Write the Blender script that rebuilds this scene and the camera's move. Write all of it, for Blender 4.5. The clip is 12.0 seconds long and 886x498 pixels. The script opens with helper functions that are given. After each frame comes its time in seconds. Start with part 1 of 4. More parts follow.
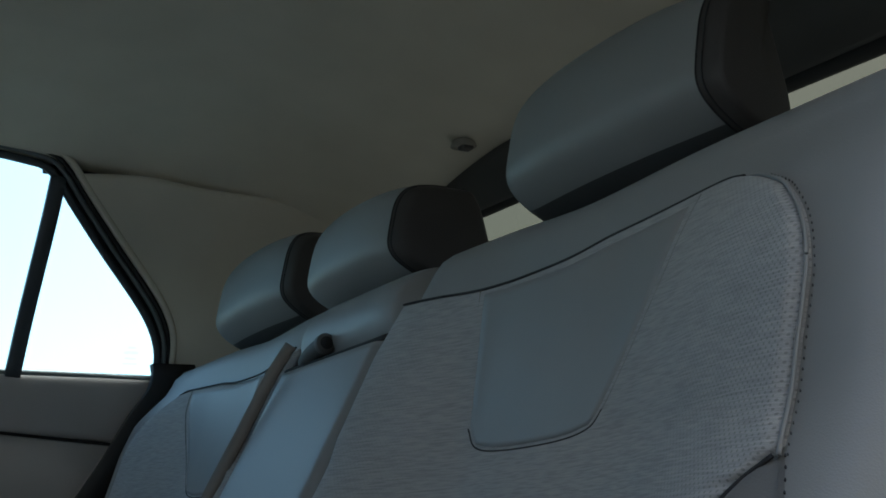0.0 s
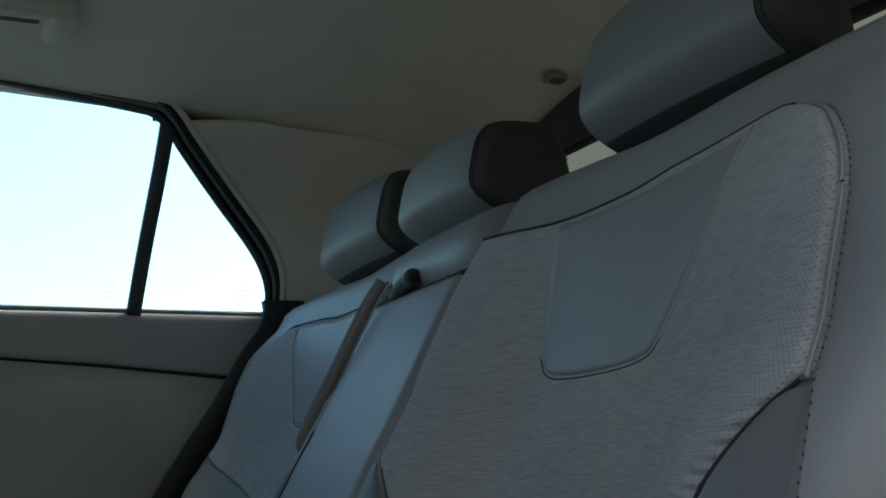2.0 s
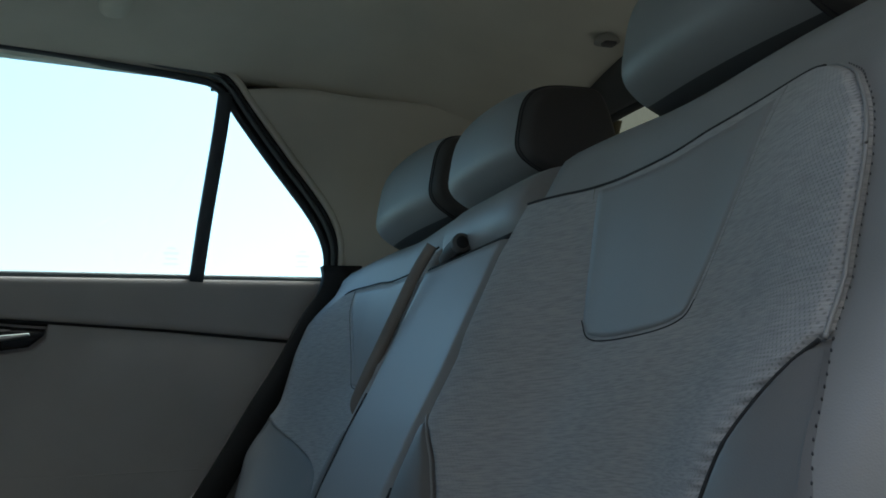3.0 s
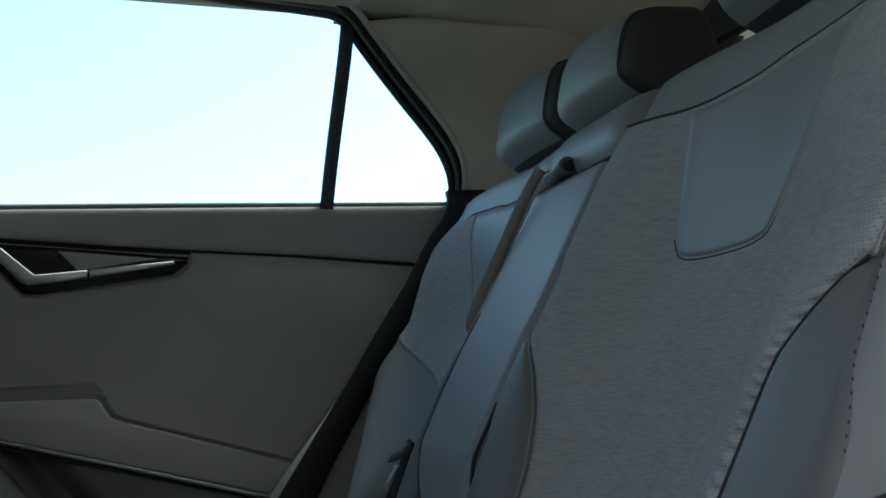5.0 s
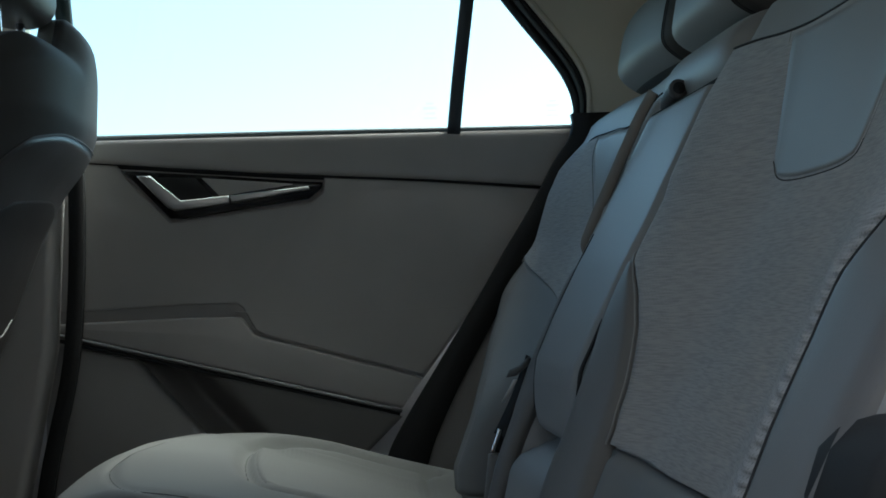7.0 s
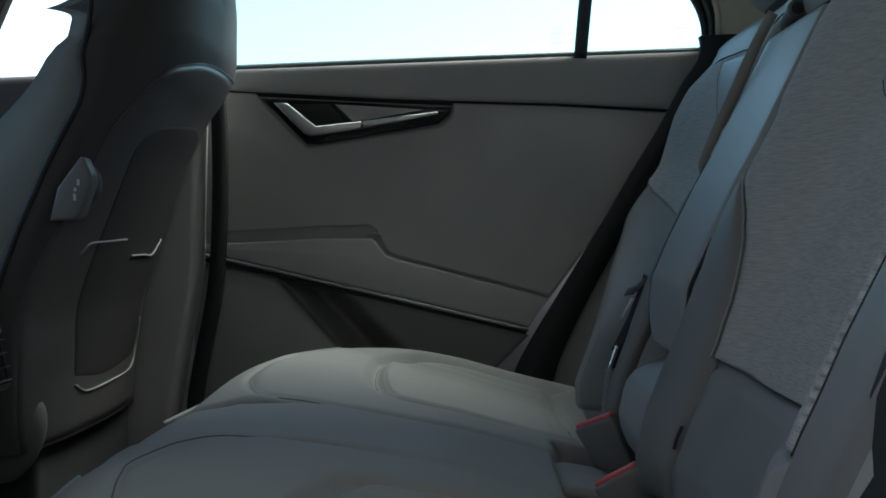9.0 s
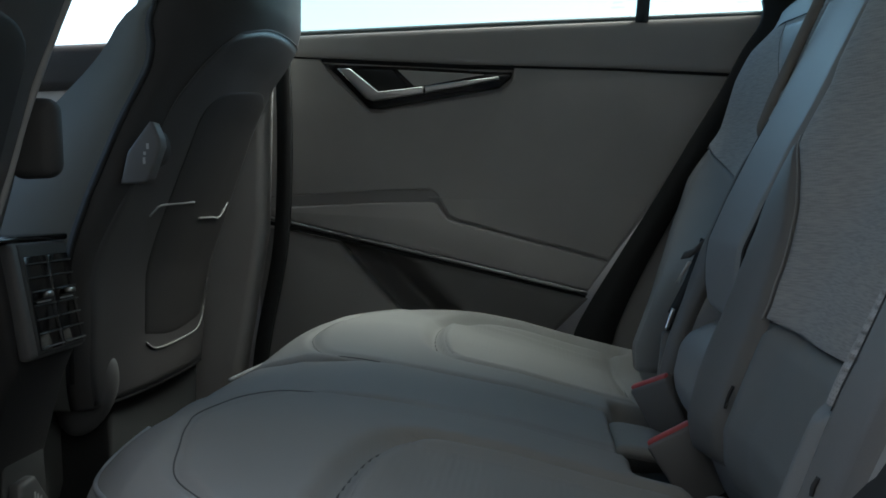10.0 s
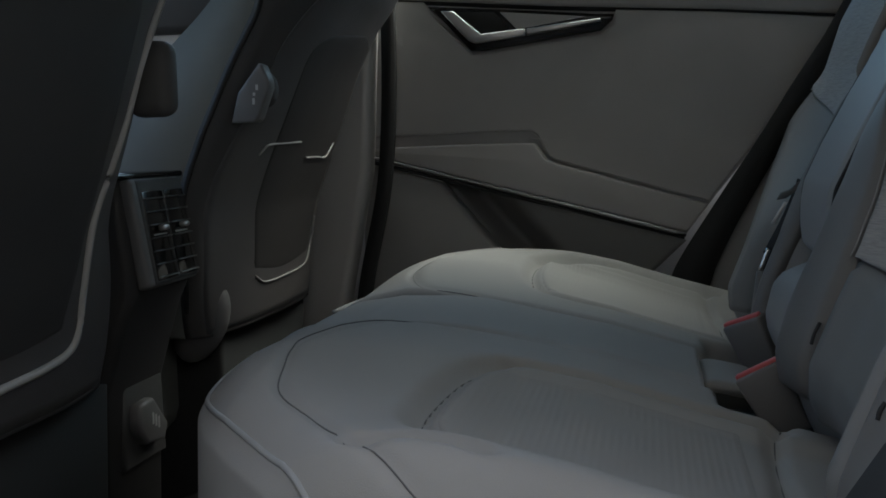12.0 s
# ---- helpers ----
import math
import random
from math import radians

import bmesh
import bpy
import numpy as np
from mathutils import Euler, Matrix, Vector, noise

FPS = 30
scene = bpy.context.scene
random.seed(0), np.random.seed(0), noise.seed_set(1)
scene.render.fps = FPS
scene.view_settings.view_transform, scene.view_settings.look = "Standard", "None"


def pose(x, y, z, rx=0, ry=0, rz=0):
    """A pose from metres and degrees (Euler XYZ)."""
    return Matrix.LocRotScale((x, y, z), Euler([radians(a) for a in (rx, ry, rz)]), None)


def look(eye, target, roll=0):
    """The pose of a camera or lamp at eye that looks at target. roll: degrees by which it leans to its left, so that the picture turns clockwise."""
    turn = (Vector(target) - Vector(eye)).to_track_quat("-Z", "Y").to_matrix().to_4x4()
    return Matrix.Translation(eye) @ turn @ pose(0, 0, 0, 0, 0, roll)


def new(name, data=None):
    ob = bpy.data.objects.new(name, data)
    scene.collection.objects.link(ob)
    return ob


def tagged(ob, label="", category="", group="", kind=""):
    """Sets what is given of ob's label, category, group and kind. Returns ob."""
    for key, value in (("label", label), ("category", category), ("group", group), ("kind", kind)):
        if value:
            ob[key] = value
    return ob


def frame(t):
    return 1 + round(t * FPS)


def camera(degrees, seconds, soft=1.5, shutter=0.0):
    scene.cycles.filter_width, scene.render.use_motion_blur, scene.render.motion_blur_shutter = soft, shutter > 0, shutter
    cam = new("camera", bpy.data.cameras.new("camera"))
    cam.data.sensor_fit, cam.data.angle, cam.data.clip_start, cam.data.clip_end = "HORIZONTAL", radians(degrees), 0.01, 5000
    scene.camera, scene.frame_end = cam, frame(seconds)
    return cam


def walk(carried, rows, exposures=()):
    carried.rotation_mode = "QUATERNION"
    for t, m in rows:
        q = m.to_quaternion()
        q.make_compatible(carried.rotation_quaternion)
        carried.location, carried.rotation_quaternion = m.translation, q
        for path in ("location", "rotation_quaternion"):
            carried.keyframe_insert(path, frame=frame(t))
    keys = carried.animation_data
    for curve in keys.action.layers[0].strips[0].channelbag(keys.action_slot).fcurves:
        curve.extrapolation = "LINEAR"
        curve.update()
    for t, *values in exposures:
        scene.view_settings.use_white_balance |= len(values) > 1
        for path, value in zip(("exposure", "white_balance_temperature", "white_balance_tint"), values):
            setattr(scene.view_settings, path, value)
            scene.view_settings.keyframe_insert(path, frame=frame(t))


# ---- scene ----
cam = camera(41.56, 12.0, soft=1.7)
EXPOSURES = [(0.0, 2.72, 6280, 0), (7.0, 2.77, 6480, 0), (9.5, 2.79, 6480, 0), (12.0, 2.78, 6850, 5)]
PATH = [
    (0.0, -0.0000, 0.0000, 0.6436, -30.904, 14.217, 1.988),
    (0.5, 0.0065, -0.0105, 0.6424, -29.354, 13.474, 2.003),
    (1.0, 0.0130, -0.0213, 0.6410, -27.743, 12.720, 2.024),
    (1.5, 0.0195, -0.0328, 0.6396, -26.049, 11.949, 2.046),
    (2.0, 0.0265, -0.0445, 0.6382, -24.341, 11.138, 2.051),
    (2.5, 0.0330, -0.0565, 0.6368, -22.513, 10.268, 2.006),
    (3.0, 0.0396, -0.0684, 0.6352, -20.827, 9.486, 2.045),
    (5.0, 0.0680, -0.1203, 0.6310, -13.268, 5.898, 2.382),
    (5.5, 0.0758, -0.1338, 0.6305, -11.367, 4.950, 2.332),
    (6.0, 0.0829, -0.1468, 0.6297, -9.504, 4.074, 2.310),
    (6.5, 0.0894, -0.1599, 0.6282, -7.658, 3.206, 2.329),
    (7.0, 0.0957, -0.1735, 0.6264, -5.812, 2.376, 2.318),
    (9.0, 0.1199, -0.2240, 0.6158, 1.337, -0.878, 2.092),
    (9.5, 0.1250, -0.2367, 0.6137, 2.989, -1.661, 2.012),
    (10.0, 0.1296, -0.2489, 0.6116, 4.616, -2.411, 1.954),
    (10.5, 0.1339, -0.2604, 0.6097, 6.112, -3.138, 1.902),
    (11.0, 0.1381, -0.2709, 0.6080, 7.535, -3.823, 1.864),
    (11.5, 0.1426, -0.2808, 0.6063, 8.855, -4.413, 1.781),
    (12.0, 0.1473, -0.2895, 0.6048, 9.999, -4.933, 1.752),
]
# seconds, eye, then yaw, pitch and lean to the right in degrees
walk(cam, [(t, pose(x, y, z, 0, 0, yaw) @ pose(0, 0, 0, 90 + pitch) @ pose(0, 0, 0, 0, 0, -lean)) for t, x, y, z, yaw, pitch, lean in PATH], EXPOSURES)

# ---- light ----
world = bpy.data.worlds.new("sky")
scene.world = world
world.use_nodes = True
wn = world.node_tree.nodes
sky = wn.new("ShaderNodeTexSky")
sky.sky_type = 'NISHITA'
sky.sun_disc = False
sky.sun_elevation, sky.sun_rotation = radians(60), radians(55)
sky.air_density, sky.dust_density, sky.ozone_density = 1.0, 2.5, 1.0
wn["Background"].inputs["Strength"].default_value = 0.088
world.node_tree.links.new(sky.outputs[0], wn["Background"].inputs["Color"])
sun = new("sun", bpy.data.lights.new("sun", 'SUN'))
sun.data.energy, sun.data.angle, sun.data.color = 1.1, radians(45), (1.0, 0.975, 0.94)
sun.matrix_basis = look((0, 0, 5), (-0.41, -0.285, 4.13))


# ---- materials ----
def material(name, color, rough=0.6, metal=0.0, grain=0.0, size=400.0, vary=0.12, bump=0.2, spec=0.5, patch=9.0, streak=False):
    """Base colour with soft stains, a fine leather-like or woven relief, and uneven gloss."""
    m = bpy.data.materials.new(name)
    m.use_nodes = True
    n, l = m.node_tree.nodes, m.node_tree.links
    b = n["Principled BSDF"]
    b.inputs["Metallic"].default_value = metal
    b.inputs["Specular IOR Level"].default_value = spec
    tc = n.new("ShaderNodeTexCoord")
    big = n.new("ShaderNodeTexNoise")
    big.inputs["Scale"].default_value, big.inputs["Detail"].default_value = patch, 6.0
    l.new(tc.outputs["Object"], big.inputs["Vector"])
    mix = n.new("ShaderNodeMix")
    mix.data_type = 'RGBA'
    mix.inputs["A"].default_value = (*[c * (1 - vary) for c in color], 1)
    mix.inputs["B"].default_value = (*[min(1, c * (1 + vary)) for c in color], 1)
    l.new(big.outputs["Fac"], mix.inputs["Factor"])
    out = mix.outputs["Result"]
    gloss = n.new("ShaderNodeMapRange")
    gloss.inputs["To Min"].default_value, gloss.inputs["To Max"].default_value = max(0, rough - 0.08), min(1, rough + 0.08)
    l.new(big.outputs["Fac"], gloss.inputs["Value"])
    l.new(gloss.outputs["Result"], b.inputs["Roughness"])
    height = None
    if streak:
        # short crosswise threads of a melange weave
        mp = n.new("ShaderNodeMapping")
        mp.inputs["Scale"].default_value = (60, 60, 950)
        l.new(tc.outputs["Object"], mp.inputs["Vector"])
        th = n.new("ShaderNodeTexNoise")
        th.inputs["Scale"].default_value, th.inputs["Detail"].default_value = 1.0, 3.0
        l.new(mp.outputs["Vector"], th.inputs["Vector"])
        rp = n.new("ShaderNodeMapRange")
        rp.inputs["From Min"].default_value, rp.inputs["From Max"].default_value = 0.35, 0.7
        rp.inputs["To Min"].default_value, rp.inputs["To Max"].default_value = 0.86, 1.18
        l.new(th.outputs["Fac"], rp.inputs["Value"])
        mul = n.new("ShaderNodeMix")
        mul.data_type, mul.blend_type = 'RGBA', 'MULTIPLY'
        mul.inputs["Factor"].default_value = 1.0
        l.new(out, mul.inputs["A"])
        l.new(rp.outputs["Result"], mul.inputs["B"])
        out = mul.outputs["Result"]
        height = th.outputs["Fac"]
        tn = n.new("ShaderNodeMapRange")
        tn.inputs["From Min"].default_value, tn.inputs["From Max"].default_value, tn.inputs["To Max"].default_value = 0.54, 0.72, 0.36
        l.new(th.outputs["Fac"], tn.inputs["Value"])
        tan = n.new("ShaderNodeMix")
        tan.data_type = 'RGBA'
        tan.inputs["B"].default_value = (0.40, 0.34, 0.29, 1)
        l.new(tn.outputs["Result"], tan.inputs["Factor"])
        l.new(out, tan.inputs["A"])
        out = tan.outputs["Result"]
        # rows of needle holes, close towards the outer edge and the inner bolster, fading out between
        sep = n.new("ShaderNodeSeparateXYZ")
        l.new(tc.outputs["Object"], sep.inputs[0])

        def calc(op, a, b=None, c=None):
            q = n.new("ShaderNodeMath")
            q.operation = op
            for k, v in enumerate((a, b, c)):
                if v is None:
                    continue
                if isinstance(v, (int, float)):
                    q.inputs[k].default_value = v
                else:
                    l.new(v, q.inputs[k])
            return q.outputs[0]
        rows = calc('SINE', calc('MULTIPLY', sep.outputs["Z"], 6.2832 / 0.0046))
        cols = calc('SINE', calc('MULTIPLY', sep.outputs["Y"], 6.2832 / 0.0040))
        dots = calc('SMOOTH_MIN', calc('MULTIPLY', rows, cols), 1.0, 0.0)
        dots = calc('MULTIPLY', calc('SUBTRACT', dots, 0.45), 3.5)
        side = calc('ABSOLUTE', calc('SUBTRACT', sep.outputs["Y"], 1.0))
        far_in = calc('SUBTRACT', 1.0, calc('MULTIPLY', calc('SUBTRACT', side, 0.12), 8.0))
        mask = calc('MAXIMUM', calc('MULTIPLY', calc('SUBTRACT', side, 0.47), 9.0), calc('MULTIPLY', far_in, 0.45))
        mask = calc('MINIMUM', calc('MAXIMUM', mask, 0.0), 1.0)
        dots = calc('MULTIPLY', calc('MINIMUM', calc('MAXIMUM', dots, 0.0), 1.0), mask)
        hole = n.new("ShaderNodeMix")
        hole.data_type = 'RGBA'
        hole.inputs["B"].default_value = (0.03, 0.03, 0.03, 1)
        l.new(calc('MULTIPLY', dots, 0.36), hole.inputs["Factor"])
        l.new(out, hole.inputs["A"])
        out = hole.outputs["Result"]
    l.new(out, b.inputs["Base Color"])
    if grain:
        fine = n.new("ShaderNodeTexVoronoi")
        fine.inputs["Scale"].default_value = size
        l.new(tc.outputs["Object"], fine.inputs["Vector"])
        bp = n.new("ShaderNodeBump")
        bp.inputs["Strength"].default_value, bp.inputs["Distance"].default_value = bump, grain
        l.new(fine.outputs["Distance"], bp.inputs["Height"])
        if height:
            b2 = n.new("ShaderNodeBump")
            b2.inputs["Strength"].default_value, b2.inputs["Distance"].default_value = 0.35, 0.001
            l.new(height, b2.inputs["Height"])
            l.new(b2.outputs["Normal"], bp.inputs["Normal"])
        l.new(bp.outputs["Normal"], b.inputs["Normal"])
    return m


def pane_material(name, color, clear):
    m = bpy.data.materials.new(name)
    m.use_nodes = True
    n, l = m.node_tree.nodes, m.node_tree.links
    n.remove(n["Principled BSDF"])
    t, g, x = n.new("ShaderNodeBsdfTransparent"), n.new("ShaderNodeBsdfGlossy"), n.new("ShaderNodeMixShader")
    fr = n.new("ShaderNodeLayerWeight")
    pw = n.new("ShaderNodeMath")
    pw.operation = 'POWER'
    pw.inputs[1].default_value = 5.0
    ml = n.new("ShaderNodeMath")
    ml.operation = 'MULTIPLY_ADD'
    ml.inputs[1].default_value, ml.inputs[2].default_value = 0.8, clear
    l.new(fr.outputs["Facing"], pw.inputs[0])
    l.new(pw.outputs[0], ml.inputs[0])
    t.inputs["Color"].default_value = (*color, 1)
    g.inputs["Roughness"].default_value = 0.02
    l.new(ml.outputs[0], x.inputs["Fac"])
    l.new(t.outputs[0], x.inputs[1])
    l.new(g.outputs[0], x.inputs[2])
    l.new(x.outputs[0], n["Material Output"].inputs["Surface"])
    return m


def ribs(m):
    """Fine raised ribs across a cloth, worn faint in patches."""
    n, l = m.node_tree.nodes, m.node_tree.links
    b = n["Principled BSDF"]
    tc, wv, ns, mp = (n.new("ShaderNode" + k) for k in ("TexCoord", "TexWave", "TexNoise", "MapRange"))
    wv.bands_direction = 'X'
    wv.inputs["Scale"].default_value, wv.inputs["Distortion"].default_value = 50.0, 0.6
    l.new(tc.outputs["Object"], wv.inputs["Vector"])
    ns.inputs["Scale"].default_value = 14.0
    l.new(tc.outputs["Object"], ns.inputs["Vector"])
    mp.inputs["From Min"].default_value, mp.inputs["From Max"].default_value = 0.42, 0.62
    mp.inputs["To Min"].default_value, mp.inputs["To Max"].default_value = 0.0, 0.22
    l.new(ns.outputs["Fac"], mp.inputs["Value"])
    bp = n.new("ShaderNodeBump")
    bp.inputs["Distance"].default_value = 0.0014
    l.new(mp.outputs["Result"], bp.inputs["Strength"])
    l.new(wv.outputs["Fac"], bp.inputs["Height"])
    if b.inputs["Normal"].is_linked:
        l.new(b.inputs["Normal"].links[0].from_socket, bp.inputs["Normal"])
    l.new(bp.outputs["Normal"], b.inputs["Normal"])


vinyl = material("grey_vinyl", (0.25, 0.247, 0.243), 0.48, grain=0.0005, size=900, spec=0.45)
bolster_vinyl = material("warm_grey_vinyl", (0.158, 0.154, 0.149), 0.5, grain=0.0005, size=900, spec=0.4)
dark_bolster = material("dark_bolster_vinyl", (0.215, 0.215, 0.215), 0.55, grain=0.0005, size=900, spec=0.35)
# seat cloth darkened to carry the shade low on the near seat back
shaded_cloth = material("shade_darkened_cloth", (0.195, 0.198, 0.2), 0.7, grain=0.0006, size=1100, spec=0.3)
# headrest vinyl darkened to give the shadow under each headrest
underside_shade = material("underside_shade_vinyl", (0.05, 0.052, 0.054), 0.55, grain=0.0005, size=900, spec=0.35)
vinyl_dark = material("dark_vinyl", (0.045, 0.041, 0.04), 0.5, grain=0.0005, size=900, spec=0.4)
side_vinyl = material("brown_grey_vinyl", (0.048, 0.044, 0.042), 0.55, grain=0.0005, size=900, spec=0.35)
cloth = material("grey_melange_cloth", (0.35, 0.347, 0.343), 0.85, grain=0.0008, size=1100, spec=0.25, streak=True)
bench = material("grey_cushion_cloth", (0.265, 0.263, 0.258), 0.7, grain=0.0006, size=1100, spec=0.35)
plastic = material("charcoal_plastic", (0.465, 0.45, 0.438), 0.55, grain=0.0005, size=1200, spec=0.4)
lower_plastic = material("dark_charcoal_plastic", (0.31, 0.304, 0.298), 0.55, grain=0.0005, size=1200, spec=0.4)
# door plastic darkened to stand for shade inside the map pocket
shaded_plastic = material("shade_darkened_plastic", (0.19, 0.186, 0.182), 0.6, grain=0.0005, size=1200, spec=0.3)
plastic_dark = material("black_plastic", (0.07, 0.07, 0.07), 0.6, grain=0.0004, size=1200, spec=0.25)
piping_cloth = material("pale_piping", (0.27, 0.28, 0.285), 0.6, grain=0.0005, size=1100)
rim_plastic = material("grey_rim_plastic", (0.34, 0.34, 0.335), 0.45, grain=0.0004, size=1200)
seat_cover = material("dark_seat_cover_vinyl", (0.076, 0.075, 0.076), 0.7, grain=0.0005, size=900, spec=0.15)
lever_plastic = material("mid_grey_plastic", (0.13, 0.13, 0.131), 0.5, grain=0.0004, size=1200)
pocket_plastic = material("dark_pocket_plastic", (0.034, 0.034, 0.035), 0.55, grain=0.0004, size=1200, spec=0.3)
seat_side = material("grey_green_seat_side", (0.165, 0.172, 0.162), 0.7, grain=0.0005, size=900, spec=0.06)
buckle_plastic = material("grey_buckle_plastic", (0.17, 0.163, 0.158), 0.5, grain=0.0004, size=1200)
trim_dark = material("dark_trim_plastic", (0.095, 0.094, 0.093), 0.6, grain=0.0004, size=1200, spec=0.3)
pocket_lip = material("pale_pocket_edge", (0.33, 0.33, 0.33), 0.4)
head_vinyl = material("blue_grey_vinyl", (0.215, 0.22, 0.222), 0.5, grain=0.0005, size=900, spec=0.4)
shell = material("seat_shell_plastic", (0.068, 0.068, 0.07), 0.42, grain=0.0004, size=1200)
rubber = material("black_rubber", (0.033, 0.034, 0.035), 0.75, spec=0.15)
# black rubber lightened towards blue to carry the window's glare
glare_rubber = material("rubber_with_glare", (0.06, 0.072, 0.082), 0.5, spec=0.4)
rubber_grey = material("grey_rubber_lip", (0.15, 0.18, 0.188), 0.35)
lining = material("headliner_fabric", (0.64, 0.615, 0.525), 0.95, grain=0.0006, size=1300, spec=0.1)
vent_plastic = material("vent_slat_plastic", (0.03, 0.03, 0.031), 0.35)
gloss = material("black_gloss", (0.008, 0.008, 0.009), 0.12)
metal = material("satin_metal", (0.52, 0.51, 0.50), 0.33, metal=1.0)
strip_metal = material("dark_metal", (0.22, 0.22, 0.22), 0.35, metal=1.0)
chrome = material("bright_chrome", (0.8, 0.8, 0.8), 0.12, metal=1.0)
carpet = material("black_carpet", (0.08, 0.08, 0.08), 0.95, grain=0.002, size=500)
thread = material("dark_seam", (0.04, 0.041, 0.043), 0.8, spec=0.1)
recess_shade = material("recess_shade_fill", (0.12, 0.115, 0.10), 0.9, spec=0.1)
hook_plastic = material("taupe_plastic", (0.33, 0.32, 0.28), 0.7)
bench_thread = material("slate_seam", (0.11, 0.11, 0.115), 0.8, spec=0.1)
thread_tan = material("tan_thread", (0.16, 0.135, 0.115), 0.8, spec=0.1)
stitch_thread = material("slate_thread", (0.085, 0.085, 0.088), 0.7, spec=0.1)
webbing = material("brown_grey_webbing", (0.20, 0.17, 0.145), 0.75, grain=0.0006, size=1500)
red = material("red_button", (0.55, 0.10, 0.10), 0.4)
soil = material("dark_asphalt", (0.10, 0.096, 0.092), 0.95, grain=0.01, size=30, patch=0.4, vary=0.3)
wall_plaster = material("grey_plaster", (0.27, 0.258, 0.246), 0.9, grain=0.004, size=60, patch=2.0)
paint = material("white_body_paint", (0.6, 0.6, 0.6), 0.3)
icon = material("pale_symbol", (0.45, 0.45, 0.45), 0.5)
clear = pane_material("clear_glass", (0.705, 0.825, 0.84), 0.02)
front_glass = pane_material("front_glass", (0.93, 0.96, 0.97), 0.01)
tint = pane_material("privacy_glass", (0.27, 0.25, 0.20), 0.03)
stamp = pane_material("etched_mark", (0.88, 0.93, 0.95), 0.0)

C = 1.0  # the car's middle line


# ---- building helpers ----
def part(name, bm, mat, parent=None, label="", smooth=True):
    me = bpy.data.meshes.new(name)
    if isinstance(bm, bmesh.types.BMesh):
        bm.normal_update()
        bm.to_mesh(me)
        bm.free()
    else:
        me.from_pydata(*bm)
        me.update()
    if smooth:
        me.polygons.foreach_set("use_smooth", [True] * len(me.polygons))
    me.materials.append(mat)
    ob = new(name, me)
    if parent:
        ob.parent = parent
    if label:
        tagged(ob, label)
    return ob


def thing(name, label, category, group="", kind=""):
    return tagged(new(name), label, category, group, kind)


def box(x0, x1, y0, y1, z0, z1, r=0.0, seg=2):
    bm = bmesh.new()
    bmesh.ops.create_cube(bm, size=1)
    bmesh.ops.transform(bm, matrix=Matrix.Translation(((x0 + x1) / 2, (y0 + y1) / 2, (z0 + z1) / 2)) @ Matrix.Diagonal((x1 - x0, y1 - y0, z1 - z0, 1)), verts=bm.verts)
    if r:
        bmesh.ops.bevel(bm, geom=bm.edges[:], offset=r, segments=seg, affect='EDGES', profile=0.5)
    return bm


def prism(pts, axis, a, b, r=0.0, seg=2):
    """A flat outline pulled from a to b along an axis; pts hold the two other coordinates in order."""
    bm = bmesh.new()

    def at(p, v):
        return {"x": (v, p[0], p[1]), "y": (p[0], v, p[1]), "z": (p[0], p[1], v)}[axis]
    lo = [bm.verts.new(at(p, a)) for p in pts]
    hi = [bm.verts.new(at(p, b)) for p in pts]
    caps = [bm.faces.new(lo), bm.faces.new(hi)]
    for i in range(len(pts)):
        j = (i + 1) % len(pts)
        bm.faces.new((lo[i], lo[j], hi[j], hi[i]))
    bmesh.ops.recalc_face_normals(bm, faces=bm.faces)
    if r:
        edges = list({e for f in caps for e in f.edges})
        bmesh.ops.bevel(bm, geom=edges, offset=r, segments=seg, affect='EDGES', profile=0.5)
    return bm


def curve(pts, n):
    """n points at even steps along a smooth line through pts."""
    p = np.array(pts, float)
    m = len(p)
    if m > 2:
        q = np.vstack([2 * p[0] - p[1], p, 2 * p[-1] - p[-2]])
        fine = []
        for i in range(1, m):
            for t in np.linspace(0, 1, 12, endpoint=False):
                a, b, c, d = q[i - 1], q[i], q[i + 1], q[i + 2]
                fine.append(0.5 * (2 * b + (c - a) * t + (2 * a - 5 * b + 4 * c - d) * t * t + (3 * b - a - 3 * c + d) * t ** 3))
        p = np.array(fine + [p[-1]])
    s = np.r_[0, np.cumsum(np.linalg.norm(np.diff(p, axis=0), axis=1))]
    k = np.linspace(0, s[-1], n)
    return np.stack([np.interp(k, s, p[:, j]) for j in range(p.shape[1])], 1)


def coons(bottom, right, top, left, nu, nv):
    """A net of points inside four sides: bottom and top run left to right, left and right run upwards."""
    b, t, l, r = curve(bottom, nu), curve(top, nu), curve(left, nv), curve(right, nv)
    u, v = np.linspace(0, 1, nu)[:, None, None], np.linspace(0, 1, nv)[None, :, None]
    return ((1 - v) * b[:, None] + v * t[:, None] + (1 - u) * l[None] + u * r[None]
            - ((1 - u) * (1 - v) * b[0] + u * (1 - v) * b[-1] + (1 - u) * v * t[0] + u * v * t[-1]))


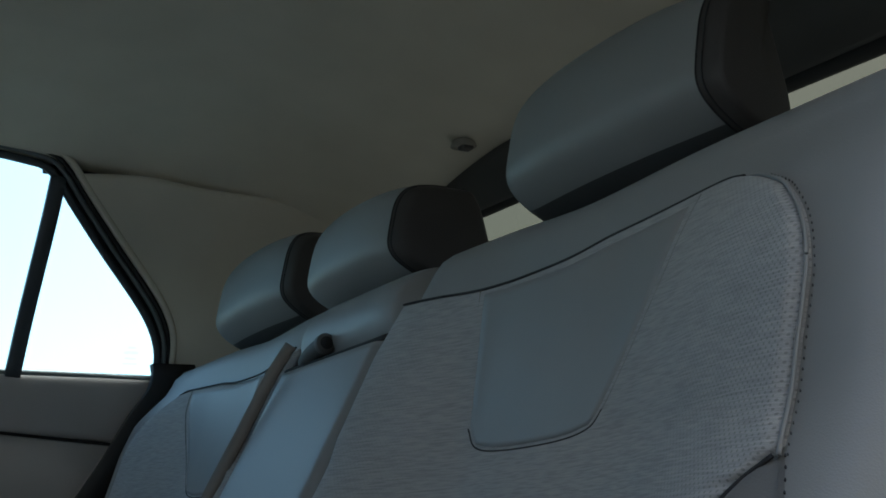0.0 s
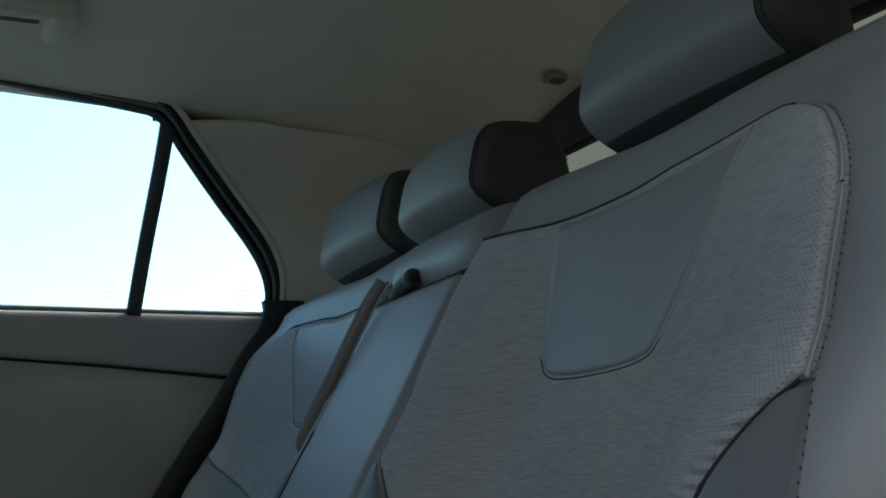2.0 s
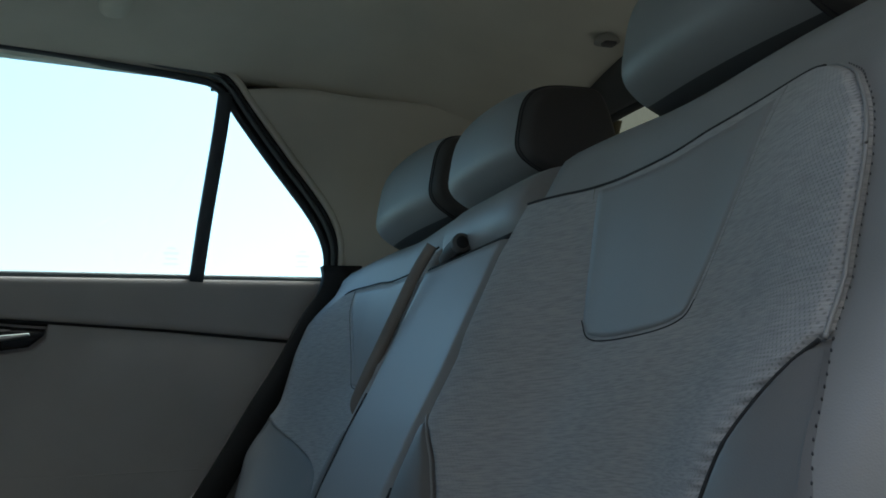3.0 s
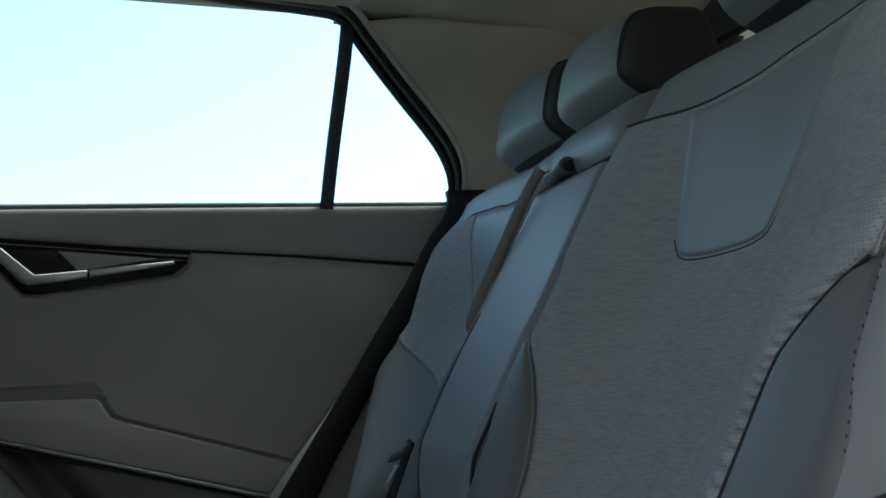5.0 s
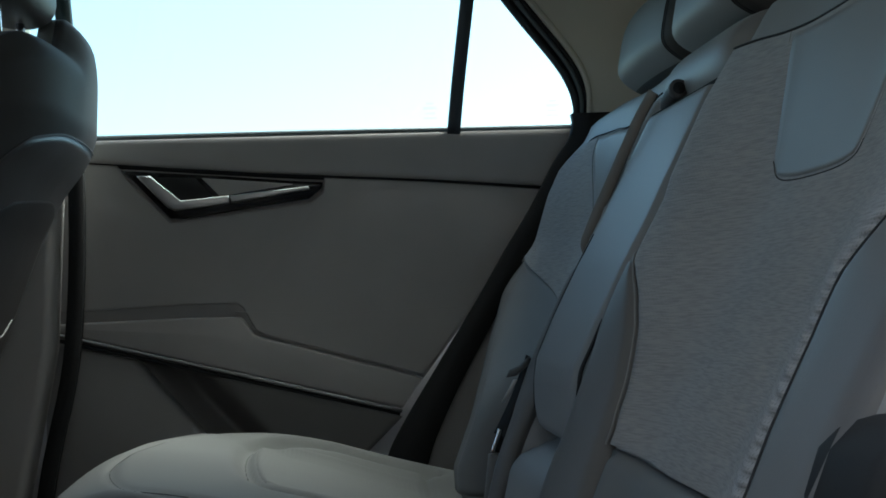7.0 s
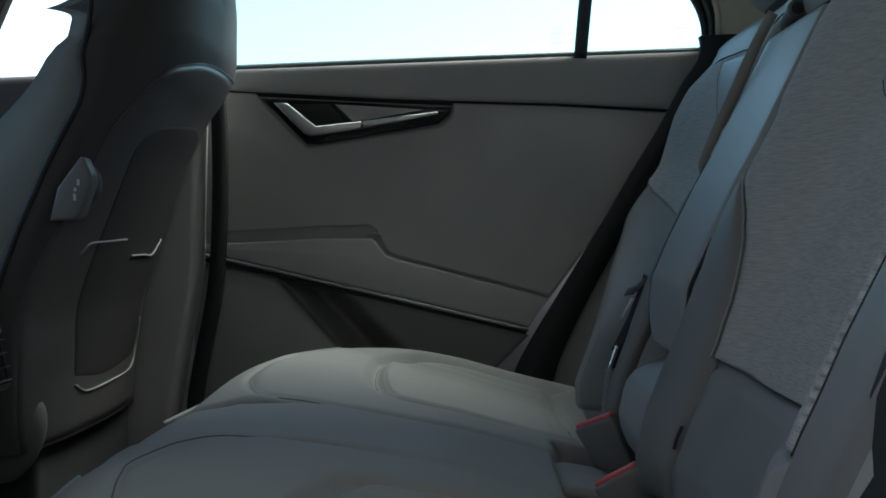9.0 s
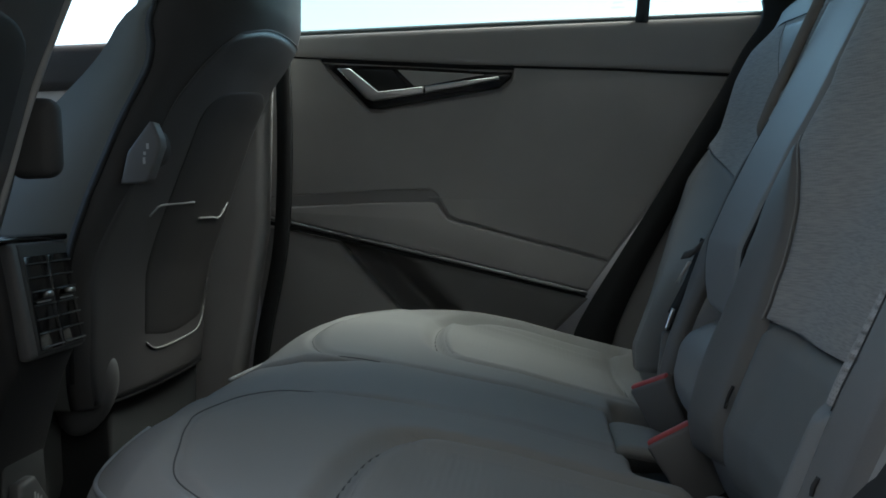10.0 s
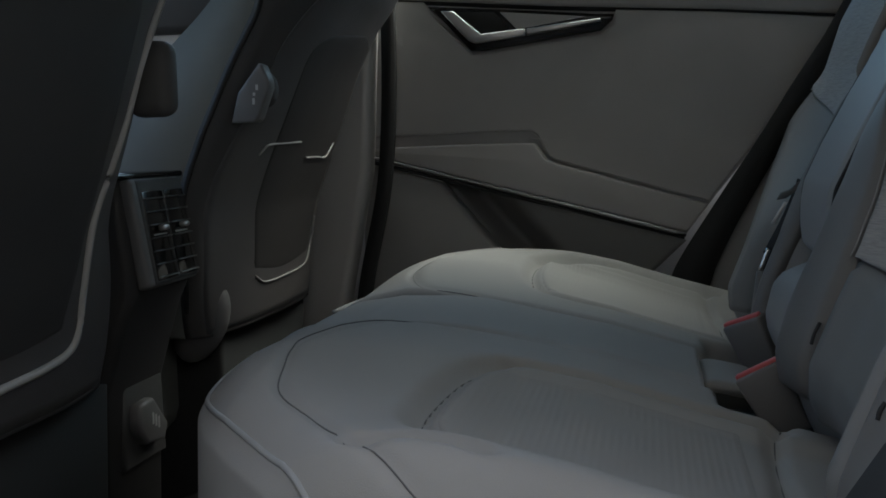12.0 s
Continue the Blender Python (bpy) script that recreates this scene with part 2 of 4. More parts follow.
def shut(front, back):
    """A closed skin between two nets of points of one size."""
    nu, nv = front.shape[:2]
    verts = [tuple(p) for p in front.reshape(-1, 3)] + [tuple(p) for p in back.reshape(-1, 3)]
    k = nu * nv
    faces = []
    for i in range(nu - 1):
        for j in range(nv - 1):
            a, b, c, d = i * nv + j, (i + 1) * nv + j, (i + 1) * nv + j + 1, i * nv + j + 1
            faces += [(a, b, c, d), (k + d, k + c, k + b, k + a)]
    rim = [i * nv for i in range(nu)] + [(nu - 1) * nv + j for j in range(1, nv)] + [i * nv + nv - 1 for i in range(nu - 2, -1, -1)] + [j for j in range(nv - 2, 0, -1)]
    for a, b in zip(rim, rim[1:] + rim[:1]):
        faces.append((b, a, k + a, k + b))
    bm = bmesh.new()
    vs = [bm.verts.new(v) for v in verts]
    for f in faces:
        bm.faces.new([vs[i] for i in f])
    bmesh.ops.recalc_face_normals(bm, faces=bm.faces)
    return bm


def tube(pts, r, n=None, sides=6, flat=1.0):
    """A round cord along points; flat below 1 squeezes it in its second direction."""
    p = curve(pts, n or max(2, 5 * len(pts)))
    bm = bmesh.new()
    rings = []
    for i in range(len(p)):
        d = Vector(p[min(i + 1, len(p) - 1)] - p[max(i - 1, 0)]).normalized()
        a = d.cross(Vector((0.31, 0.2, 0.93))).normalized()
        b = d.cross(a)
        rings.append([bm.verts.new(Vector(p[i]) + r * (math.cos(6.2832 * k / sides) * a + flat * math.sin(6.2832 * k / sides) * b)) for k in range(sides)])
    for r0, r1 in zip(rings, rings[1:]):
        for k in range(sides):
            bm.faces.new((r0[k], r0[(k + 1) % sides], r1[(k + 1) % sides], r1[k]))
    bm.faces.new(rings[0])
    bm.faces.new(rings[-1])
    bmesh.ops.recalc_face_normals(bm, faces=bm.faces)
    return bm


def strap(pts, normals, width, thick, n=40):
    """A flat band along points; normals give the way its face looks."""
    p, q = curve(pts, n), curve(normals, n)
    fr, bk = np.zeros((n, 2, 3)), np.zeros((n, 2, 3))
    for i in range(n):
        d = Vector(p[min(i + 1, n - 1)] - p[max(i - 1, 0)]).normalized()
        w = d.cross(Vector(q[i])).normalized()
        f = w.cross(d)
        for j, s in enumerate((-1, 1)):
            fr[i, j] = Vector(p[i]) + w * s * width / 2 + f * thick / 2
            bk[i, j] = Vector(p[i]) + w * s * width / 2 - f * thick / 2
    return shut(fr, bk)


def near_line(pts, xs, ys):
    """How far each place is from a line of points."""
    p = curve(pts, 8 * len(pts))
    best = np.full(xs.shape, 9.0)
    for a, b in zip(p, p[1:]):
        d = b - a
        t = np.clip(((xs - a[0]) * d[0] + (ys - a[1]) * d[1]) / max(d @ d, 1e-12), 0, 1)
        best = np.minimum(best, np.hypot(xs - a[0] - t * d[0], ys - a[1] - t * d[1]))
    return best


def ramp(v, a, b):
    t = np.clip((v - a) / (b - a), 0, 1)
    return t * t * (3 - 2 * t)


# ---- rear seat back ----
def back_x(o, z):
    """How far back the seat's face lies, o metres from the car's middle and z high."""
    o, z = np.abs(o), np.asarray(z, float)
    x = np.interp(z, [0.28, 0.33, 0.37, 0.40, 0.50, 0.60, 0.71, 0.845, 0.90, 0.93], [0.35, 0.325, 0.312, 0.313, 0.36, 0.415, 0.469, 0.508, 0.522, 0.53])
    a_in = np.interp(z, [0.30, 0.36, 0.40, 0.44, 0.49, 0.545, 0.60, 0.65, 0.73, 0.8, 0.85, 0.9], [0.030, 0.032, 0.036, 0.043, 0.046, 0.055, 0.059, 0.058, 0.052, 0.036, 0.018, 0.0])
    a_out = np.interp(z, [0.30, 0.40, 0.48, 0.55, 0.63, 0.67, 0.70, 0.78, 0.82, 0.84, 0.87], [0.050, 0.055, 0.060, 0.062, 0.060, 0.050, 0.043, 0.040, 0.033, 0.022, 0.0])
    a_in = a_in * (1 - 0.26 * ramp(o, 0.138, 0.118) * np.exp(-((z - 0.535) / 0.035) ** 2))
    return x - a_in * ramp(o, 0.27, 0.12) - a_out * ramp(o, 0.40, 0.60)


def across(o, z, s):
    """The far seat gets narrower towards the cushion, where the wheel arch begins."""
    return o - (0.25 * ramp(z, 0.67, 0.45) * ramp(o, 0.28, 0.67) - 0.036 * ramp(z, 0.58, 0.68) * ramp(z, 0.92, 0.82) * ramp(o, 0.58, 0.665) if s > 0 else 0.0)


def edge_turn(o):
    """How the seat's outer edge rounds away from the face."""
    return 0.06 * np.clip((o - 0.628) / 0.046, 0, 1) ** 2.6


def pad(net, s, lift, mat, parent, name, label="", sharp=9.0, back=0.012, gathered=False):
    """An upholstered panel on the seat's face: net holds (o, z); its rim sinks into the seam."""
    nu, nv = net.shape[:2]
    u, v = np.abs(np.linspace(-1, 1, nu))[:, None], np.abs(np.linspace(-1, 1, nv))[None]
    rim = (1 - u ** sharp) ** (1 / sharp) * (1 - v ** sharp) ** (1 / sharp)
    x = back_x(net[..., 0], net[..., 1])
    y = C + s * across(net[..., 0], net[..., 1], s)
    front = np.stack([x - lift * rim, y, net[..., 1]], -1)
    if gathered:
        # short folds where the cloth is drawn into the outer bolster's seam
        o, z = net[..., 0], net[..., 1]
        gap = np.interp(z, [b for a, b in SWEEP], [a for a, b in SWEEP]) - o
        front[..., 0] += 0.0045 * np.exp(-(gap / 0.009) ** 2) * ramp(z, 0.69, 0.66)
        front[..., 0] -= 0.0019 * np.sin(z * 6.2832 / 0.0078 + 1.5 * np.sin(o * 90) + 2 * np.sin(z * 60)) * np.exp(-np.abs(gap - 0.006) / 0.009) * ramp(z, 0.69, 0.66) * ramp(z, 0.49, 0.52)
    rear = np.stack([x + back, y, net[..., 1]], -1)
    return part(name, shut(front, rear), mat, parent, label)


TOP = [(0.118, 0.849), (0.175, 0.845), (0.23, 0.8415), (0.33, 0.842), (0.39, 0.848), (0.46, 0.8515), (0.505, 0.853), (0.525, 0.8495)]
PIPE = [(0.525, 0.8495), (0.543, 0.8435), (0.572, 0.828), (0.592, 0.807), (0.604, 0.78), (0.606, 0.757), (0.606, 0.731), (0.607, 0.705), (0.611, 0.686), (0.614, 0.678)]
STITCH = [(0.614, 0.678), (0.62, 0.667), (0.632, 0.642), (0.641, 0.617), (0.648, 0.588), (0.65, 0.55), (0.645, 0.45), (0.64, 0.37)]
SWEEP = [(0.585, 0.486), (0.586, 0.515), (0.578, 0.555), (0.573, 0.585), (0.571, 0.61), (0.575, 0.632), (0.584, 0.65), (0.598, 0.667), (0.613, 0.678)]
FAR_SWEEP = [(0.34, 0.486), (0.35, 0.53), (0.38, 0.58), (0.43, 0.615), (0.51, 0.65), (0.60, 0.678)]
INNER = [(0.193, 0.496), (0.1935, 0.508), (0.1905, 0.526), (0.1875, 0.55), (0.174, 0.59), (0.163, 0.61), (0.152, 0.6265), (0.133, 0.646), (0.118, 0.66)]
CREASE = [(0.193, 0.496), (0.227, 0.4905), (0.29, 0.4845), (0.38, 0.4835), (0.48, 0.484), (0.585, 0.486)]
PATCH = [(0.227, 0.84), (0.2385, 0.785), (0.246, 0.745), (0.25, 0.727), (0.263, 0.712), (0.30, 0.707), (0.365, 0.7075), (0.398, 0.713)]
PATCH_OUT = [(0.398, 0.713), (0.41, 0.724), (0.433, 0.759), (0.4685, 0.8147), (0.484, 0.85)]


def seat_back(s, label):
    seat = thing("rear_seat_back", label, "car seat", "rear seat backs")
    # body with rounded top and side
    ys = np.r_[0.116, 0.122, np.linspace(0.13, 0.60, 34), 0.62, 0.64, 0.655, 0.665, 0.671, 0.674]
    zs = np.r_[np.linspace(0.30, 0.85, 40), 0.865, 0.878, 0.888, 0.896, 0.902, 0.906, 0.908]
    o, z = np.meshgrid(ys, zs, indexing="ij")
    x = back_x(o, z) + 0.004
    x = x + 0.04 * np.clip((z - 0.878) / 0.030, 0, 1) ** 3.0 + edge_turn(o) + 0.01 * np.clip((0.13 - o) / 0.014, 0, 1) ** 2
    z = z - 0.006 * np.exp(-((o - 0.32) / 0.10) ** 2) * ramp(z, 0.8, 0.9)
    o = across(o, z, s)
    front = np.stack([x, C + s * o, z], -1)
    rear = np.stack([0.60 + 0.12 * (z - 0.9) + 0 * x, C + s * o, z], -1)
    rear[..., 0] = np.maximum(rear[..., 0], x + 0.02)
    part("backrest", shut(front, rear), vinyl, seat)
    left = INNER + [(0.118, 0.70), (0.118, 0.76), (0.118, 0.82), (0.118, 0.848)]
    sweep = SWEEP if s < 0 else FAR_SWEEP
    right = sweep[:-1] + [(0.611, 0.681)] + PIPE[-2::-1]
    foot = CREASE if s < 0 else [(0.193, 0.496), (0.26, 0.487), sweep[0]]
    pad(coons(foot, right, TOP, left, 100 if s < 0 else 64, 300 if s < 0 else 64), s, 0.006, cloth, seat, "cloth_panel", "grey melange cloth centre panel", sharp=26, gathered=s < 0)
    pad(coons(PATCH[4:8], PATCH_OUT, [(0.227, 0.84), (0.333, 0.84), (0.397, 0.846), (0.484, 0.851)], PATCH[4::-1], 30, 30), s, np.linspace(0.0084, 0.0068, 30)[:, None], vinyl, seat, "shoulder_patch", "smooth grey vinyl shoulder patch", sharp=22)
    pad(coons([(0.117, 0.36), (0.15, 0.36), (0.192, 0.36)], [(0.192, 0.36), (0.196, 0.43), (0.194, 0.47)] + INNER, [(0.1175, 0.664), (0.118, 0.6642)], [(0.117, 0.36), (0.117, 0.5), (0.117, 0.66)], 14, 34), s, 0.011, bolster_vinyl, seat, "inner_bolster", "smooth vinyl inner bolster", sharp=5)
    net = coons([(sweep[0][0] - 0.002, 0.36), (0.60, 0.36), (0.638, 0.36)], STITCH[::-1], [(0.6135, 0.6785), (0.614, 0.679)], [(sweep[0][0] - 0.002, 0.36), (sweep[0][0] - 0.001, 0.44)] + sweep, 22, 40)
    pad(net, s, np.linspace(0.004, -0.0032, 22)[:, None] - edge_turn(net[..., 0]), bolster_vinyl if s < 0 else dark_bolster, seat, "outer_bolster", "smooth vinyl outer bolster", sharp=12, back=0.03)
    # lower panels: shade is put into the colour, deepest on the far seat
    end = sweep[0][0] - 0.003
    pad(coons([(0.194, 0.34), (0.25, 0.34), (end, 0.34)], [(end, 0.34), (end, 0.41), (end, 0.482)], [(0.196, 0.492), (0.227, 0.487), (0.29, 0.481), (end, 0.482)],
              [(0.194, 0.34), (0.197, 0.43), (0.196, 0.492)], 40, 24), s, 0.012, shaded_cloth if s < 0 else side_vinyl, seat, "lower_panel", "lower panel darkened for shade", sharp=7)

    def seam(name, line, lift, r, mat, label=""):
        p = curve(line, 12 * len(line))
        return part(name, tube([(back_x(a, b) - lift, C + s * float(across(a, b, s)), b) for a, b in p], r, len(p)), mat, seat, label)
    seam("seam", TOP, 0.0048, 0.0011, thread, "dark top seam")
    seam("piping", TOP[-2:] + [(a + 0.002, b) for a, b in PIPE[1:]], 0.002, 0.0014, vinyl, "grey vinyl piping")
    if s < 0:
        seam("seam", SWEEP, 0.0030, 0.0012, thread, "dark gathered seam")
    seam("piping", INNER, 0.006, 0.0012, vinyl)
    if s < 0:
        seam("seam", [(a, b + 0.0005) for a, b in CREASE], 0.001, 0.0006, thread)
    seam("seam", PATCH[:4], 0.0055, 0.0005, thread_tan, "tan seam")
    seam("seam", PATCH[3:] + PATCH_OUT[1:2], 0.0058, 0.0007, thread)
    seam("patch_edge", PATCH_OUT, 0.0058, 0.0006, vinyl if s < 0 else thread)
    # a row of stitches beside the piping and down the outer bolster
    bm = bmesh.new()
    for line, off, up, step in ((PIPE[1:], 0.0046, -0.0010, 0.0050), (STITCH[:5], 0.001, -0.0032, 0.0060)):
        p = curve(line, 400)
        length = np.linalg.norm(np.diff(p, axis=0), axis=1).sum()
        for a, b in curve(line, int(length / step)):
            k = 1.0 if step < 0.006 else 1.5
            m = Matrix.Translation((back_x(a + off, b) - up + edge_turn(a + off), C + s * float(across(a + off, b, s)), b)) @ Matrix.Diagonal((0.0005, 0.0006 * k, 0.0010 * k ** 0.5, 1))
            bmesh.ops.create_icosphere(bm, subdivisions=1, radius=0.9, matrix=m)
    tagged(part("stitching", bm, stitch_thread, seat, "dark row of stitches"), kind="stuff")
    if s < 0:
        for a, b, lift, h in ((0.198, 0.427, 0.0115, 0.010), (0.607, 0.449, 0.0028, 0.005)):
            part("anchor_slit", tube([(back_x(a, b + k * h) - lift + 0.001 * abs(k), C - a, b + k * h) for k in (1, 0, -1)], 0.0016, 10, 8), thread, seat, "dark anchor slit")
    return seat


near_back = seat_back(-1, "grey cloth and vinyl rear seat back beside the open door")
far_back = seat_back(1, "grey cloth and vinyl rear seat back beside the closed door")


# middle seat back with the folding armrest
def mid_x(z):
    return np.interp(z, [0.30, 0.40, 0.476, 0.508, 0.534, 0.556, 0.597, 0.655, 0.69, 0.83, 0.86, 0.90], [0.295, 0.315, 0.328, 0.327, 0.328, 0.332, 0.351, 0.382, 0.403, 0.478, 0.492, 0.512])


def low_x(z):
    """The pad under the armrest: set back under it, then swelling forwards."""
    return np.interp(z, [0.30, 0.34, 0.375, 0.39, 0.406, 0.438, 0.450, 0.460, 0.468, 0.473, 0.51], [0.345, 0.31, 0.285, 0.279, 0.277, 0.285, 0.294, 0.316, 0.345, 0.372, 0.39])


middle = thing("middle_seat_back", "grey vinyl middle seat back with folded armrest", "car seat", "rear seat backs")
part("frame", box(0.53, 0.60, C - 0.112, C + 0.112, 0.32, 0.85, 0.01), vinyl_dark, middle)
u, z = np.linspace(-1, 1, 30)[:, None], np.linspace(0.476, 0.818, 70)[None]
turn = 0.046 * (1 - np.sqrt(np.clip(1 - np.clip((0.522 - z) / 0.046, 0, 1) ** 2, 0, 1)))
lo = -0.113 + turn + 0.012 * np.exp(-((z - 0.54) / 0.032) ** 2)
hi = 0.112 - turn
o = (lo + hi) / 2 + u * (hi - lo) / 2
rim = (1 - np.abs(u) ** 10) ** (1 / 10) * (1 - np.clip((0.490 - z) / 0.014, 0, 1) ** 2) ** 0.5
front = np.stack([mid_x(z) + 0.010 - 0.018 * rim, C + o, z + 0 * u], -1)
back = front.copy()
back[..., 0] = mid_x(z) + 0.045 + 0 * o
part("armrest", shut(front, back), vinyl, middle, "smooth grey vinyl armrest")
u, z = np.linspace(-1, 1, 26)[:, None], np.linspace(0.30, 0.51, 40)[None]
front = np.stack([low_x(z) + 0.012 * np.abs(u) ** 6, C + 0.114 * u + 0 * z, z + 0 * u], -1)
back = front.copy()
back[..., 0] = 0.42
part("lower_pad", shut(front, back), vinyl, middle, "grey pad under the armrest")
# dark cords stand for the shade in the gaps beside the armrest
part("gap_shade", tube([(float(mid_x(z)) - 0.004, C + 0.1135, z) for z in np.linspace(0.50, 0.69, 8)], 0.0022, 20, 6), thread, middle)
part("gap_shade", tube([(float(mid_x(z)) - 0.003, C - 0.1135 + 0.010 * math.exp(-((z - 0.54) / 0.032) ** 2), z) for z in np.linspace(0.495, 0.60, 10)], 0.0020, 24, 6), thread, middle)
# rolled head above the armrest
n = 28
net = np.zeros((n, 22, 3))
for i, u in enumerate(np.linspace(-1, 1, n)):
    for j, a in enumerate(np.linspace(-0.35, 1.0, 22)):
        e = (1 - abs(u) ** 7) ** (1 / 7)
        t = a * math.pi * 0.62
        net[i, j] = (0.545 - 0.066 * e * math.cos(t), C + 0.1145 * u, 0.848 + 0.05 * (0.55 + 0.45 * e) * math.sin(t) - 0.004)
rear = net.copy()
rear[..., 0] = 0.59
part("head_roll", shut(net, rear), vinyl, middle, "rolled grey vinyl top")
part("slot", tube([(0.4735, C - 0.112, 0.821), (0.4725, C, 0.82), (0.4735, C + 0.112, 0.821)], 0.0035), thread, middle)
guide = thing("belt_guide", "black plastic belt guide on the middle seat back", "belt guide")
part("housing", tube([(0.482, C + 0.082, 0.824), (0.478, C + 0.07, 0.828), (0.474, C + 0.045, 0.832), (0.473, C + 0.018, 0.836)], 0.009, 24, 14), plastic_dark, guide)
part("collar", tube([(0.473, C + 0.022, 0.8355), (0.4729, C + 0.015, 0.8363)], 0.0102, 6, 18), trim_dark, guide, "rounded collar")
part("opening", tube([(0.4728, C + 0.0155, 0.8363), (0.4728, C + 0.0138, 0.8365)], 0.0065, 3, 16), rubber, guide)

belt = thing("seat_belt", "brown-grey belt webbing lying edgewise beside the armrest", "seat belt")
part("webbing", strap([(0.466, C + 0.085, 0.845), (0.450, C + 0.097, 0.815), (0.425, C + 0.116, 0.757), (0.402, C + 0.140, 0.70), (0.398, C + 0.152, 0.675), (0.42, C + 0.155, 0.65)],
                      [(-0.6, -0.7, 0.3), (-0.55, -0.8, 0.2), (-0.45, -0.85, 0.1), (-0.4, -0.9, 0.1), (-0.4, -0.9, 0.1), (-0.4, -0.9, 0.1)], 0.013, 0.0025, 60), webbing, belt)


# ---- headrests ----
def headrest(o, x0, z0, z1, half, depth, label):
    head = thing("headrest", label, "headrest", "rear headrests")
    h = z1 - z0

    def section(w, k):
        # outline in depth and height, once round
        e = (1 - abs(w) ** 6.0) ** (1 / 6.0)
        a = 2 * math.pi * k
        ca, sa = math.cos(a), math.sin(a)
        q = 2.7 if ca > 0 and sa > 0 else 4.0
        rx, rz = math.copysign(abs(ca) ** (2 / q), ca), math.copysign(abs(sa) ** (2 / q), sa)
        fx = x0 + depth / 2 - rx * depth / 2 * (0.55 + 0.45 * e)
        fz = z0 + h / 2 - rz * h / 2 * (0.70 + 0.30 * e)
        low = 1 - ramp(fz, z0, z0 + 0.45 * h)
        fx += (0.20 if rx > 0 else 0.20 + 0.40 * rx) * (fz - z0) + 0.010 * abs(w) ** 2.2 + 0.024 * low ** 2 * float(ramp(rx, -0.4, 0.6))
        fz += (0.004 * (1 - abs(w) ** 2) - 0.004 * abs(w) ** 3) * float(ramp(-rz, -0.3, 0.7))
        return (fx, C + o + half * w, fz)
    c = 0.86
    ws = np.r_[-1, -0.995, -0.985, -0.97, -0.94, -0.90, -c]
    d = 0.975
    middle_w = np.r_[np.linspace(-c, 0.88, 26), 0.91, 0.94, 0.96, d]
    far_w = np.r_[d, 0.985, 0.995, 1]
    ks = np.linspace(0, 1, 57)[:-1]
    # lower faces are coloured dark as shadow; the cover really runs on under
    for name, row, mat in (("cover", middle_w, head_vinyl), ("underside", middle_w, underside_shade), ("side_panel", ws, side_vinyl), ("side_panel", far_w, side_vinyl)):
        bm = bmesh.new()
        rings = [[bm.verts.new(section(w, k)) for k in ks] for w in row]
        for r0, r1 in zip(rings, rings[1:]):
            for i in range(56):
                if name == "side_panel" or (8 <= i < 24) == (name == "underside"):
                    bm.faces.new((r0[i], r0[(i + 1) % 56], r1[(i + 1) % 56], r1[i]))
        for v in [v for v in bm.verts if not v.link_faces]:
            if name != "side_panel":
                bm.verts.remove(v)
        for end in ((rings[0],) if row[0] < -c else ()) + ((rings[-1],) if row[-1] > d else ()):
            mid = sum((v.co for v in end), Vector()) / 56
            for f in (0.75, 0.45, 0.12):
                inner = [bm.verts.new(mid + (v.co - mid) * f + Vector((0, math.copysign(0.002 * (1 - f), row[0] + row[-1]), 0))) for v in end]
                for i in range(56):
                    bm.faces.new((end[i], end[(i + 1) % 56], inner[(i + 1) % 56], inner[i]))
                end = inner
            bm.faces.new(end)
        bmesh.ops.recalc_face_normals(bm, faces=bm.faces)
        part(name, bm, mat, head, {"cover": "smooth grey vinyl front", "underside": "underside vinyl darkened for shade", "side_panel": "dark vinyl side panel"}[name])
    for w in (-c, -c - 0.035):
        ring = [section(w, k) for k in list(ks) + [0]]
        mid = Vector((x0 + depth / 2, C + o + half * w, z0 + h / 2))
        part("seam", tube([Vector(p) + (Vector(p) - mid).normalized() * 0.0003 for p in ring], 0.0007, 80, 5), thread, head)
    for dy in (-0.06, 0.06):
        part("post", tube([(x0 + 0.055, C + o + dy, z0 - 0.05), (x0 + 0.065, C + o + dy, z0 + 0.05)], 0.006, 4, 10), plastic_dark, head)
    return head


headrest(-0.338, 0.515, 0.906, 1.024, 0.133, 0.092, "grey vinyl headrest above the seat by the open door")
headrest(0.036, 0.486, 0.884, 0.988, 0.108, 0.132, "lowered grey vinyl headrest with dark side panels")
headrest(0.404, 0.522, 0.910, 1.030, 0.132, 0.100, "grey vinyl headrest above the seat by the closed door")


# ---- rear bench cushion ----
FRONT = curve([(0, -0.262), (0.1, -0.2585), (0.2, -0.251), (0.3, -0.238), (0.39, -0.217), (0.46, -0.193), (0.52, -0.165), (0.58, -0.122), (0.63, -0.078), (0.672, -0.03)], 120)


def bench_front(o):
    return np.interp(np.abs(o), FRONT[:, 0], FRONT[:, 1])


BENCH_SEAM = [(0.20, 0.10), (0.02, 0.105), (-0.06, 0.12), (-0.116, 0.13), (-0.145, 0.175), (-0.167, 0.258), (-0.16, 0.32), (-0.145, 0.387), (-0.12, 0.482), (-0.08, 0.54), (-0.036, 0.600), (0.0, 0.632), (0.03, 0.648)]
RECESS = [(0.26, 0.225), (0.12, 0.228), (0.034, 0.23), (0.006, 0.253), (-0.006, 0.285), (-0.013, 0.33), (-0.017, 0.40), (-0.017, 0.46), (-0.011, 0.504), (0.031, 0.557), (0.10, 0.575), (0.25, 0.58)]
FOLD = [(-0.036, 0.600), (0.0, 0.592), (0.025, 0.597), (0.045, 0.604)]
